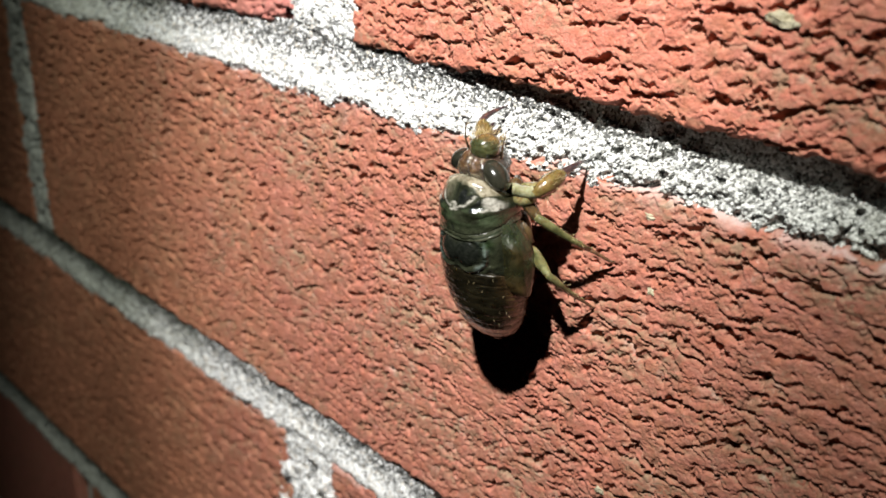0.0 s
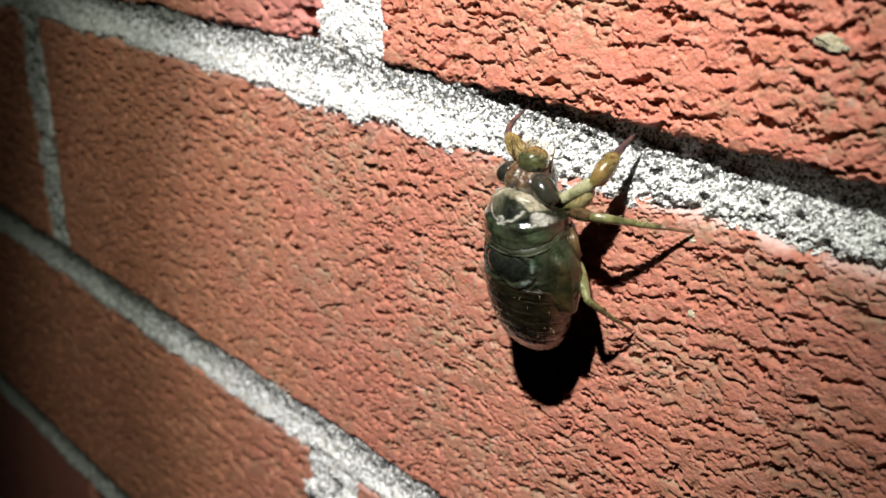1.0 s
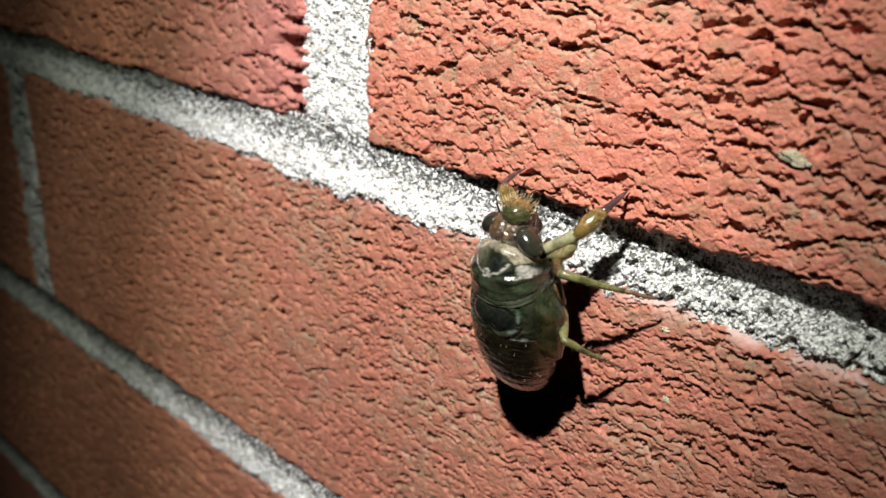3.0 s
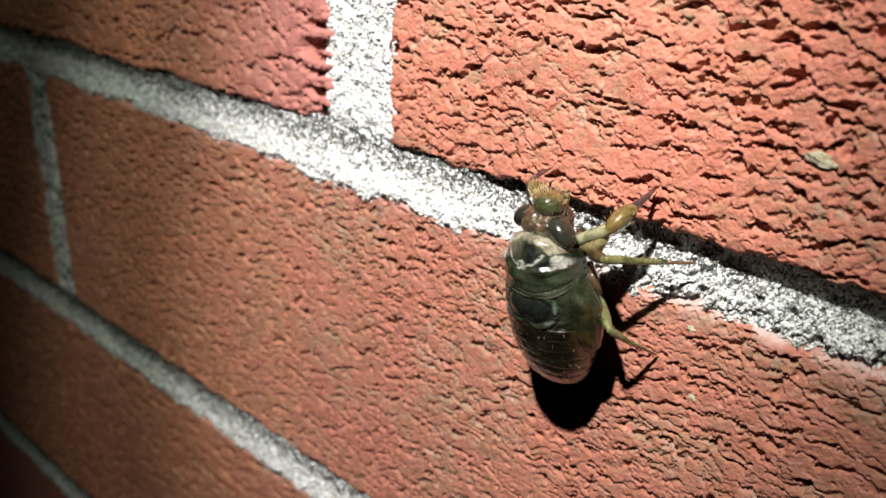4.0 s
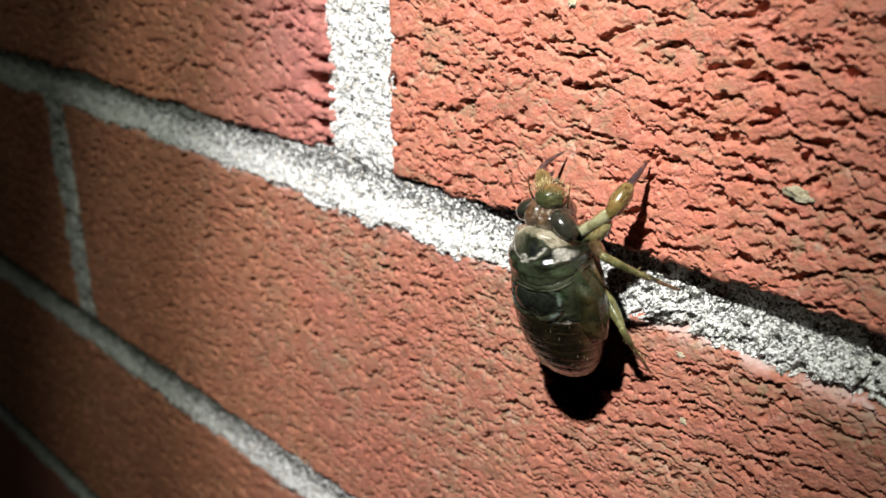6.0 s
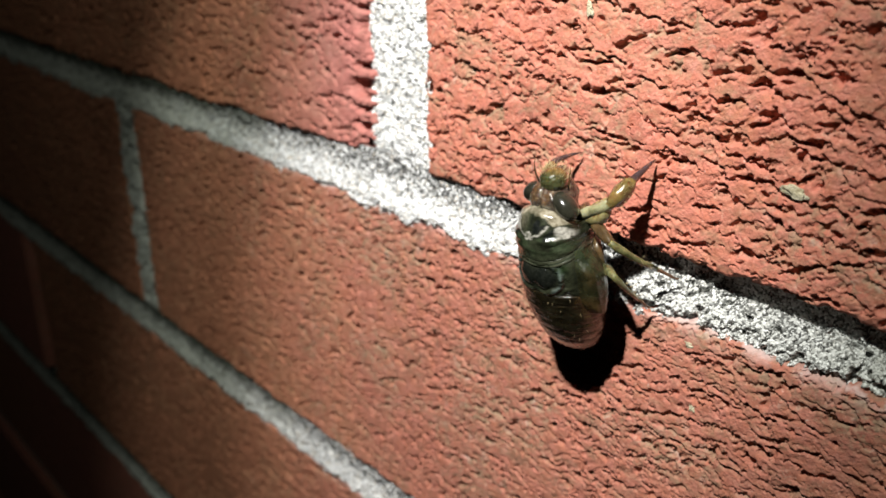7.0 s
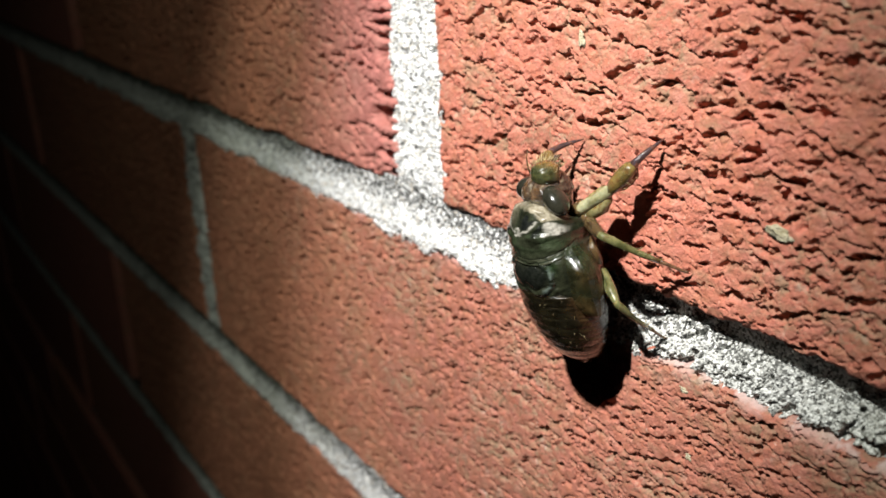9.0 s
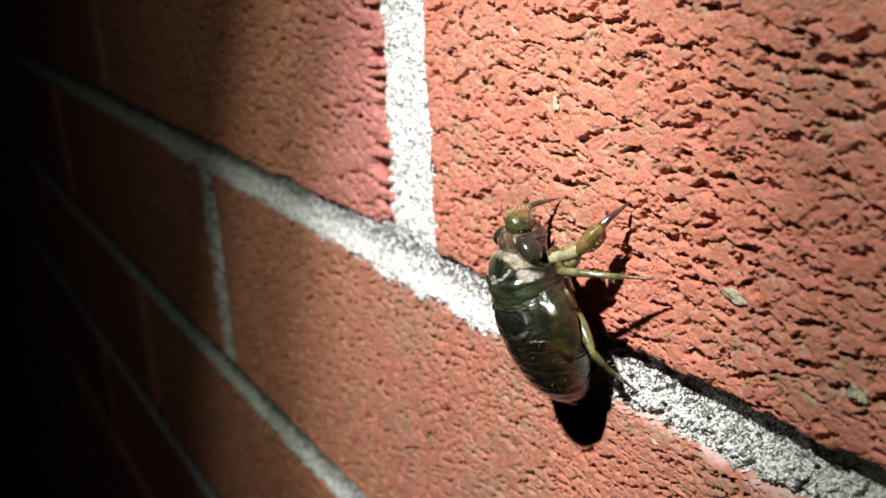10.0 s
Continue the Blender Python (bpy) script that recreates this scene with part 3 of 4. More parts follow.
def ellipsoid(centre, rx, roff, rz, turn=(0, 0, 0), sub=(24, 16)):
    bm = bmesh.new()
    bmesh.ops.create_uvsphere(bm, u_segments=sub[0], v_segments=sub[1], radius=1)
    m = Matrix.Translation(at_mm(*centre)) @ pose(0, 0, 0, *turn) @ Matrix.Diagonal((rx / 1000, roff / 1000, rz / 1000, 1))
    bm.transform(m)
    return bm


def organic(bm, amount, size, seed=0.0):
    """Small uneven swellings, in millimetres, over a shell."""
    bm.normal_update()
    for v in bm.verts:
        v.co += v.normal * amount / 1000 * noise.fractal(v.co * 1000 / size + Vector((seed, seed, 0)), 1.0, 2.0, 3)
    return bm


def around(zs_front, zs_rear, count, sides=150):
    """Grids of z and w: rings from the front edge to the rear edge, which may both depend on w; the seam lies under the belly."""
    w = np.linspace(-math.pi / 2, 1.5 * math.pi, sides)
    U, W = np.meshgrid(np.linspace(0, 1, count), w, indexing="ij")
    return U, zs_front(W) + (zs_rear(W) - zs_front(W)) * U, W


def rear_of_shield(W):
    return np.minimum(0.2 + 2.2 * (1 - np.sin(W)), 2.4)


cicada = tagged(new("cicada_nymph"), "glossy olive-brown cicada nymph climbing the brick wall", "insect")
cicada.empty_display_size = 0.01

# the thorax, on which the abdomen and the wing pads turn as it climbs
U, Z, W = around(lambda w: rear_of_shield(w) + 1.0, lambda w: -5.6 + 0.3 * np.sin(w), 110)
x, off, _ = skin_at(Z, W)
n1, n2 = fbm(x / 1.1 + 40, Z / 1.1 + 40, 701) - 0.5, fbm(x / 0.5 + 40, Z / 0.5 + 40, 711) - 0.5
xc = x - 0.05
r = np.hypot((np.sqrt(xc * xc + 0.09) - 1.35) / 1.7, (Z + 1.45) / 1.6) + 0.4 * n1 + 0.2 * n2
top = smooth(np.sin(W), 0.15, 0.5)
out = 0.02 + top * (0.30 * np.clip(1 - r * r, 0, 1) - 0.12 * ridge(r, 1.06, 0.15) + 0.16 * ridge(r, 1.34, 0.15) - 0.12 * ridge(r, 1.62, 0.12) + 0.08 * ridge(r, 1.9, 0.16) + 0.05 * ridge(Z, -3.9 + 0.06 * x * x, 0.3))
out = out - 0.30 * (ridge(W, 0.82, 0.07) + ridge(W, math.pi - 0.82, 0.07)) * smooth(-Z, -0.6, 0.6) + 0.22 * n1 + 0.07 * n2 - 0.62 * smooth(U + 0.08 * np.cos(x * 1.6), 0.62, 1.06) - 0.8 * np.clip((0.06 - U) / 0.06, 0, 1) ** 2
thorax = shell_part("thorax", skin_at(Z, W, out), THORAX, cicada, "glossy black and grey-green thorax", (
    ("black", top * (1 - smooth(r, 0.7, 1.25)) * 0.85),
    ("teal", 0.85 * top * ridge(r, 1.34, 0.15) * smooth(np.abs(xc), 2.2, 3.2) * smooth(fbm(x / 0.6 + 9, Z / 0.6 + 9, 721), 0.3, 0.6)),
    ("green", top * ridge(np.abs(x), 3.7, 0.5) * ridge(Z, -0.1, 0.8)),
    ("brown", 1 - smooth(np.sin(W), 0.1, 0.55))))

U, Z, W = around(lambda w: -3.3 + 0 * w, lambda w: -15.6 + 0 * w, 190)
x, off, _ = skin_at(Z, W)
n1, n2 = fbm(x / 1.6 + 50, Z / 1.6 + 50, 731) - 0.5, fbm(x / 0.45 + 50, Z / 0.30 + 50, 741) - 0.5
patch = smooth(fbm(x / 1.8 + 70, Z / 1.2 + 70, 745), 0.38, 0.62)
along = -(Z + 3.9) / 1.48 + 0.10 * n1 + 0.16 * (1 - np.sin(W)) ** 2
step = along - np.floor(along)
edge = smooth(step, 0.80, 0.93) * (1 - smooth(step, 0.965, 1.0))
creased = 1 - smooth(-Z, 6.2, 8.4)
out = 0.07 * smooth(-Z, 6.0, 9.0) * np.sin(np.pi * step) ** 0.7 - 0.03 * ridge(step, 0.0, 0.07) + 0.20 * n1 + 0.10 * n2 + 0.030 * creased * patch * np.sin(along * 12 + 6 * n2 + 3 * n1)
out = out - 0.9 * np.clip((0.04 - U) / 0.04, 0, 1) - 2.0 * np.clip((U - 0.985) / 0.015, 0, 1) ** 2
abdomen = shell_part("abdomen", skin_at(Z, W, out), ABDOMEN, thorax, "dark brown ringed abdomen", (
    ("tan", (0.55 * edge * ridge(step, 0.93, 0.05) + 0.5 * creased * patch * smooth(np.sin(along * 12 + 6 * n2 + 3 * n1), 0.75, 1.0)) * smooth(fbm(x / 0.9 + 5, Z / 0.5 + 5, 751), 0.42, 0.62)),
    ("brown", np.clip(1 - smooth(np.sin(W) + 0.5 * n1, 0.25, 0.75) + smooth(-Z, 12.4, 14.4), 0, 1))))


def wing_pad(side, z_top, z_tip, w_low, w_high, lift):
    """A leaf-shaped shell that hugs the flank, its free edge standing a little off."""
    U, V = np.meshgrid(np.linspace(0, 1, 70), np.linspace(-1, 1, 46), indexing="ij")
    Z = z_top + (z_tip - z_top) * U + 0.7 * V * U * (1 - U)
    half = (w_high - w_low) / 2 * (np.clip(1 - U**3.4, 0, 1) ** 0.55 + 0.02)
    W = (w_high + w_low) / 2 - 0.08 + half * (0.72 + 0.40 * U) * V
    rim = np.clip(1 - np.abs(V) ** 6, 0, 1) * np.clip((1 - U) / 0.06, 0, 1) ** 0.5
    n = fbm(U * 7 + 3 * side + 9, V * 2.5 + 9, 761) - 0.5
    veins = 0.05 * ridge(V, 0.25 - 0.2 * U, 0.05) + 0.04 * ridge(V, -0.3 + 0.1 * U, 0.05)
    out = lift * rim * np.sqrt(np.clip(1 - 0.85 * V * V, 0, 1)) * (1 - 0.6 * smooth(V, 0.1, 1.0)) * np.minimum(1, 0.35 + 2.2 * U) - 0.25 * (1 - rim) - 0.1 + 0.30 * n + veins + 0.07 * ridge(np.abs(V), 0.86, 0.08) * rim
    x, off, Z = skin_at(Z, W, out)
    masks = (("green", 1 - smooth(U + 0.3 * n, 0.12, 0.42)), ("brown", smooth(U + 0.5 * n, 0.55, 0.9) + 0.6 * (1 - smooth(V, -0.6, 0.0)) + 0.7 * ridge(V, 0.35, 0.22) * ridge(U, 0.34, 0.12)))
    return (side * x, off, Z), masks


for side in (-1, 1):
    places, masks = wing_pad(side, 2.3, -6.9, -0.38, 0.72, 1.4 if side > 0 else 0.8)
    shell_part("wing_pad", places, PAD, thorax, "olive wing pad along the flank", masks)

# the shield behind the head
U, Z, W = around(lambda w: np.maximum(7.5 - 1.5 * (1 - np.sin(w)), 5.0), lambda w: rear_of_shield(w) + 0.55, 110)
x, off, _ = skin_at(Z, W)
n1, n2 = fbm(x / 1.2 + 60, Z / 1.2 + 60, 771) - 0.5, fbm(x / 0.4 + 60, Z / 0.4 + 60, 781) - 0.5
xs = x + 0.5
ax, zw, top = np.abs(xs) + 0.3 * n2 + 0.3 * n1, Z + 0.3 * n2 + 0.3 * n1, smooth(np.sin(W), 0.0, 0.4)
out = 0.5 * np.sin(np.pi * np.clip(0.1 + 0.85 * U, 0, 1)) ** 0.8 + 0.20 * n1 + 0.06 * n2
out = out + top * (-0.13 * ridge(xs, 0, 0.14) * smooth(U, 0.15, 0.3) - 0.14 * stroke(ax, Z, (0.9, 3.7), (3.0, 4.5), 0.28, 0.25) - 0.07 * stroke(ax, Z, (2.4, 2.6), (4.4, 4.2), 0.2, 0.25) + 0.15 * stroke(ax, Z, (2.2, 3.6), (3.6, 3.7), 0.4, 0.35) + 0.10 * ridge(Z, 2.35, 0.4))
out = out - 1.3 * np.clip((0.10 - U) / 0.10, 0, 1) ** 2 - 0.5 * np.clip((U - 0.97) / 0.03, 0, 1) ** 2
front = np.maximum(7.5 - 1.5 * (1 - np.sin(W)), 5.0) - zw
pale = 1 - smooth(front - 0.75 * ridge(ax, 2.6, 0.7) + 0.5 * smooth(ax, 3.4, 4.4), 0.62, 0.95)
pale = np.maximum(pale, 0.4 * (1 - smooth(xs, -0.7, -0.25)) * smooth(Z, 4.2, 5.4))
pale = np.maximum(pale, 0.6 * ridge(ax, 4.9, 0.14) * smooth(Z, 2.5, 3.4)) * (0.55 + 0.45 * smooth(ax, 0.4, 1.4))
black = np.maximum(stroke(ax, zw, (0.85, 5.75), (1.0, 4.85), 0.40), 0.9 * stroke(ax, zw, (1.0, 5.0), (1.75, 5.45), 0.27)) * (0.35 + 0.65 * smooth(xs, -0.3, 0.3))
black = np.maximum(black, 0.8 * stroke(ax, zw, (2.1, 4.0), (2.6, 4.9), 0.26))
black = np.maximum(black, 0.9 * ridge(xs, 0, 0.09) * smooth(7.0 - Z, 0.0, 0.4))
white = np.zeros_like(x)
for a, b, radius in (((0.2, 4.5), (0.25, 3.75), 0.22), ((0.5, 4.05), (1.3, 4.35), 0.13), ((3.1, 5.2), (3.7, 4.3), 0.36), ((3.6, 4.4), (3.0, 4.0), 0.16), ((1.5, 4.6), (2.0, 5.4), 0.14)):
    white = np.maximum(white, stroke(ax, zw, a, b, radius))
white = 0.9 * white * smooth(fbm(x / 0.35 + 5, Z / 0.35 + 5, 791), 0.18, 0.40)
shell_part("pronotum", skin_at(Z, W, out), PRONOTUM, cicada, "dark green shield with tan border and white strokes", (
    ("pale", pale * top), ("black", black * top), ("white", white * top), ("green", ridge(Z, 2.6 + 0.2 * ax, 1.0) * smooth(fbm(x / 0.9 + 8, Z / 0.7 + 8, 795), 0.3, 0.6))))
U, Z, W = around(lambda w: rear_of_shield(w) + 0.75, lambda w: rear_of_shield(w) - 0.22, 26)
out = 0.10 + 0.06 * ridge(U, 0.75, 0.12) - 0.9 * np.clip((U - 0.9) / 0.1, 0, 1) ** 2 - 0.7 * np.clip((0.1 - U) / 0.1, 0, 1) ** 2 + 0.14 * (fbm(W * 4 + 9, U * 2 + 9, 799) - 0.5)
shell_part("collar", skin_at(Z, W, out), COLLAR, cicada, "thin pale-edged collar ring", (("black", ridge(U, 0.52, 0.10) + (1 - smooth(U, 0.06, 0.16)) + smooth(U, 0.9, 0.96)),))

# the head: a broad brow between the eyes, and the swollen face plate before it
HEAD_ROWS = np.array([(6.2, 3.4, 5.6, 10.4), (7.0, 3.8, 5.3, 11.2), (7.8, 3.8, 5.2, 11.35), (8.6, 3.5, 5.2, 11.15), (9.4, 2.9, 5.4, 10.6), (10.2, 2.1, 5.8, 9.6), (10.8, 1.2, 6.6, 8.8), (11.0, 0.2, 7.4, 8.0)])
U, W = np.meshgrid(np.linspace(0, 1, 70), np.linspace(-math.pi / 2, 1.5 * math.pi, 110), indexing="ij")
Z = 6.2 + 4.8 * U
a, lo, hi = (np.interp(Z, HEAD_ROWS[:, 0], HEAD_ROWS[:, k]) for k in (1, 2, 3))
n1, n2 = fbm(np.cos(W) * 3 + 20, Z / 0.8 + 20, 801) - 0.5, fbm(np.cos(W) * 7 + 20, Z / 0.4 + 20, 811) - 0.5
a = 0.82 * a
swell = 1 + 0.12 * n1 + 0.07 * n2 + 0.10 * ridge(np.abs(np.cos(W)), 0.62, 0.2) * ridge(Z, 8.9, 0.7)
x, off = a * np.cos(W) * swell, (lo + hi) / 2 + (hi - lo) / 2 * np.sin(W) * swell - 0.35 * ridge(np.cos(W), 0, 0.10) * (np.sin(W) > 0)
head = shell_part("head", (x - 0.6, off, Z - 0.1 * x), HEAD, cicada, "orange-brown head", (
    ("pale", 0.8 * smooth(n2, 0.14, 0.24) + 0.5 * ridge(np.abs(x), 1.5, 0.5) * ridge(Z, 7.6, 0.6)), ("orange", ridge(np.abs(x), 0.9, 0.7) * smooth(Z, 7.6, 8.4))))
for s, place, width in ((-1, (-3.2, 9.2, 8.35), 1.65), (1, (2.4, 9.4, 7.75), 2.1)):
    part("eye", ellipsoid(place, width, 1.5, 1.28, (0, s * 40, 0), (40, 28)), EYE, head, "bulging glossy dark eye")
U, W = np.meshgrid(np.linspace(0, 1, 60), np.linspace(0, 2 * math.pi, 80), indexing="ij")
ways = np.stack([np.sin(np.pi * U) * np.cos(W), np.sin(np.pi * U) * np.sin(W), np.cos(np.pi * U)])
n = fbm(ways[0] * 2.2 + 30, ways[2] * 2.2 + 30, 821) - 0.5
swell = 1 + 0.16 * n
part_places = (-0.1 + 1.85 * ways[0] * swell, 8.8 + 1.85 * ways[1] * swell, 10.5 + 1.6 * ways[2] * swell)
shell_part("clypeus", part_places, CLYPEUS, head, "swollen greenish face plate", (("orange", 0.8 * smooth(-ways[1] + 0.5 * n, -0.2, 0.3) + 0.7 * smooth(ways[2] + 0.6 * n, 0.6, 0.9)),))
for s in (-1, 1):
    part("antenna", tube([(s * 2.6, -9.0, 9.8), (s * 2.9, -9.3, 10.9), (s * 3.1, -9.3, 12.2), (s * 3.0, -9.0, 13.3)], [0.17, 0.11, 0.07, 0.02], 8), LEG_BROWN, head, "short thin antenna")

# short stiff bristles on the rings and round the face
rnd = random.Random(11)
hair = bmesh.new()
for k in range(46):
    z = rnd.choice((-4.5, -6.0, -7.5, -9.0, -10.5, -12.0, -13.0)) + rnd.uniform(-0.45, 0.45)
    w = rnd.uniform(0.2, 2.9)
    p = Vector([float(v) for v in skin_at(z, w, 0.1)])
    q = Vector([float(v) for v in skin_at(z - 0.3, w, 0.35 + 0.35 * rnd.random())])
    add_bm(hair, tube([(p.x, -p.y, p.z), ((p.x + q.x) / 2, -(p.y + q.y) / 2, (p.z + q.z) / 2 + 0.05), (q.x, -q.y, q.z)], [0.010, 0.008, 0.003], 4))
tagged(part("bristles", hair, BRISTLE, thorax, "fine pale bristles"), kind="stuff")
hair = bmesh.new()
for k in range(130):
    w, e = rnd.uniform(0, 2 * math.pi), rnd.uniform(-0.3, 1.0)
    n = Vector((math.cos(w) * math.cos(e), -math.sin(w) * math.cos(e) * 0.8, abs(math.sin(e)) + 0.2)).normalized()
    p = Vector((0, -8.8, 10.7)) + Vector((n.x * 2.1, n.y * 2.0, n.z * 1.7))
    add_bm(hair, tube([p, p + n * rnd.uniform(0.3, 0.7) + Vector((0, 0.2, 0.2))], [0.026, 0.007], 4))
tagged(part("bristles", hair, BRISTLE, head, "golden bristles round the face"), kind="stuff")

# Legs: the hip in the body's space, the lengths of thigh and shin, the ways in which the knee and the shin's bow stand out.
LEGS = {
    "right_front": ((2.0, 6.1, 5.8), 6.1, 8.3, (0.7, 1.0, 0.0), (0.5, 1.0, 0.3)),
    "left_front": ((-3.0, 5.0, 6.1), 4.9, 8.25, (-0.2, 1.0, 0.5), (-1.0, 0.45, 0.0)),
    "right_middle": ((4.2, 6.0, 4.9), 4.6, 11.2, (0.4, 1.0, 0.6), (0.0, 1.0, 0.3)),
    "left_middle": ((-4.2, 5.0, 4.4), 4.6, 11.2, (0.1, 1.0, 0.35), (0.0, 1.0, 0.3)),
    "right_hind": ((4.5, 4.5, -1.6), 5.6, 9.5, (0.9, 0.8, 0.4), (0.4, 1.0, 0.2)),
    "left_hind": ((-4.5, 4.5, -1.6), 5.6, 9.5, (0.3, 1.0, 0.3), (0.0, 1.0, 0.2)),
}


def fuzz_on(shin, length, radius, bow, count):
    fuzz = bmesh.new()
    for k in range(count):
        w, z = rnd.uniform(0, 6.28), rnd.uniform(0.3, length)
        p = Vector((radius * math.cos(w), bow * z + radius * math.sin(w), z))
        add_bm(fuzz, tube([p, p + Vector((math.cos(w), math.sin(w), 0.5)) * rnd.uniform(0.3, 0.6)], [0.035, 0.008], 4))
    tagged(part("bristles", fuzz, BRISTLE, shin, "golden bristles"), kind="stuff")


def front_leg(l1, l2, bow):
    f = l1 / 6.1
    thigh = tube([(0, 0.25, -0.6 * f), (0, 0.35, 0.5 * f), (0, 0.45, 1.8 * f), (0, 0.45, 3.2 * f), (0, 0.35, 4.6 * f), (0, 0.1, 5.6 * f), (0, 0, 6.2 * f), (0, 0, 6.5 * f)], [0.6, 0.74, 0.78, 0.76, 0.74, 0.74, 0.62, 0.3], 20)
    leg = part("front_leg", organic(thigh, 0.10, 0.8), LEG_PALE, cicada, "stout pale olive front leg")
    keel = tube([(-0.2, 0.2, 0.2 * f), (-0.7, 0.3, 1.0 * f), (-1.1, 0.35, 2.2 * f), (-1.05, 0.35, 3.6 * f), (-0.6, 0.25, 4.9 * f), (-0.2, 0, 5.5 * f)], [0.3, 0.8, 1.0, 0.98, 0.75, 0.3], 20)
    add_bm(keel, tube([(-1.5, -0.2, 2.6 * f), (-2.0, -0.3, 3.1 * f), (-2.2, -0.3, 3.6 * f)], [0.35, 0.2, 0.03], 8))
    add_bm(keel, tube([(-0.2, -0.1, 0.6 * f), (-0.5, -0.9, 1.6 * f), (-0.6, -1.3, 2.8 * f), (-0.5, -1.2, 4.0 * f), (-0.2, -0.4, 5.2 * f)], [0.4, 0.8, 0.95, 0.9, 0.4], 16))
    part("keel", organic(keel, 0.12, 0.8, 3.0), LEG_KEEL, leg, "golden toothed underside of the thigh")
    g, b = l2 / 8.3, bow
    shin_bm = tube([(0, 0, -0.45), (0, 0.1 * b, 0.1), (0, 0.4 * b, 0.9 * g), (0, 0.85 * b, 1.8 * g), (0, 1.3 * b, 2.7 * g), (0, 1.65 * b, 3.4 * g), (0, 1.85 * b, 3.9 * g)], [0.45, 0.72, 0.95, 1.06, 1.02, 0.86, 0.6], 20)
    if bow < 0.9:
        add_bm(shin_bm, tube([(-0.1, -0.2, 0.1), (-0.2, 0.4 * b - 1.1, 1.0 * g), (-0.2, 0.85 * b - 1.4, 2.0 * g), (-0.2, 1.3 * b - 1.3, 3.0 * g), (-0.1, 1.6 * b - 0.8, 3.8 * g)], [0.4, 0.85, 0.95, 0.75, 0.25], 16))
    shin = part("front_shin", organic(shin_bm, 0.22, 0.9, 2.0), LEG, cicada, "swollen yellow-green shin")
    claw = tube([(0, 1.6 * b, 3.2 * g), (0, 1.95 * b, 4.0 * g), (0, 1.95 * b, 5.0 * g), (0, 1.5 * b, 6.2 * g), (0, 0.8 * b, 7.3 * g), (0, 0, 8.3 * g)], [0.55, 0.52, 0.42, 0.34, 0.22, 0.05], 14)
    add_bm(claw, tube([(0, 1.2 * b - 0.5, 3.1 * g), (0, 1.2 * b - 0.75, 3.8 * g), (0, 1.1 * b - 0.8, 4.5 * g)], [0.40, 0.27, 0.03], 10))
    add_bm(claw, tube([(0, 0.6 * b - 0.6, 2.2 * g), (0, 0.4 * b - 1.0, 2.7 * g), (0, 0.3 * b - 1.2, 3.1 * g)], [0.32, 0.2, 0.03], 8))
    part("claw", claw, CLAW, shin, "dark purple-brown digging claw")
    fuzz_on(shin, 3.0 * g, 1.1, 0.42 * b, 44)
    return leg, shin


def thin_leg(name, l1, l2, r, skin):
    thigh = tube([(0, 0, -0.6), (0, 0, l1 * 0.12), (0, 0.12, l1 * 0.35), (0, 0.12, l1 * 0.65), (0, 0, l1 * 0.92), (0, 0, l1 + 0.35)], [r * 1.1, r * 1.5, r * 1.65, r * 1.45, r * 1.1, r * 0.5], 16)
    leg = part(name + "_leg", organic(thigh, 0.10, 0.8), skin, cicada, "slender olive leg")
    shin_bm = tube([(0, 0, -0.35), (0, 0.12, 0.25), (0, 0.3, l2 * 0.14), (0, 0.42, l2 * 0.3), (0, 0.36, l2 * 0.48), (0, 0.22, l2 * 0.66)], [r * 0.7, r * 1.08, r * 1.0, r * 0.8, r * 0.68, r * 0.62], 14)
    for k in range(7):
        e = -1 if k % 2 else 1
        add_bm(shin_bm, tube([(e * r * 0.4, 0.3, l2 * (0.22 + 0.07 * k)), (e * r * 1.3, 0.3 + r * 0.5, l2 * (0.27 + 0.07 * k))], [0.08, 0.015], 6))
    shin = part(name + "_shin", organic(shin_bm, 0.07, 0.8, 4.0), LEG_GREEN, cicada, "thin pale green shin with short spines")
    foot = tube([(0, 0.24, l2 * 0.63), (0, 0.15, l2 * 0.76), (0, 0.1, l2 * 0.9), (0, 0.08, l2 * 0.96), (0, 0, l2)], [r * 0.60, r * 0.42, r * 0.38, r * 0.32, 0.05])
    add_bm(foot, tube([(0, 0.1, l2 * 0.93), (0.25, 0.1, l2 * 0.98), (0.35, 0, l2 * 1.0)], [r * 0.25, r * 0.16, 0.02], 6))
    part("foot", foot, FOOT, shin, "brown hooked foot")
    fuzz_on(shin, l2 * 0.6, r * 0.8, 0.03, 18)
    return leg, shin


for s in (-1, 1):
    for a, b, c, r in (((2.6, 4.6, 5.0), (3.7, 5.8, 5.0), (4.3, 6.0, 4.7), 0.9), ((3.0, 4.6, 2.6), (4.4, 5.6, 1.4), (5.0, 5.2, -0.6), 0.62), ((2.2, 5.4, 6.4), (2.8, 6.2, 6.2), (3.2, 6.4, 5.6), 0.95)):
        joint = tube([(s * p[0], -p[1], p[2]) for p in (a, b, c)], [r * 0.8, r, r * 0.7], 14)
        part("coxa", organic(joint, 0.15, 0.9), LEG_BROWN, cicada, "brown hip joint")
LEG_PAIRS = {}
for key, (hip, l1, l2, *_) in LEGS.items():
    if key.endswith("front"):
        LEG_PAIRS[key] = front_leg(l1, l2, 0.55 if key.startswith("right") else 1.0)
    elif key.endswith("middle"):
        LEG_PAIRS[key] = thin_leg("middle", l1, l2, 0.52, LEG_BROWN)
    else:
        LEG_PAIRS[key] = thin_leg("hind", l1, l2, 0.46, LEG_GREEN)


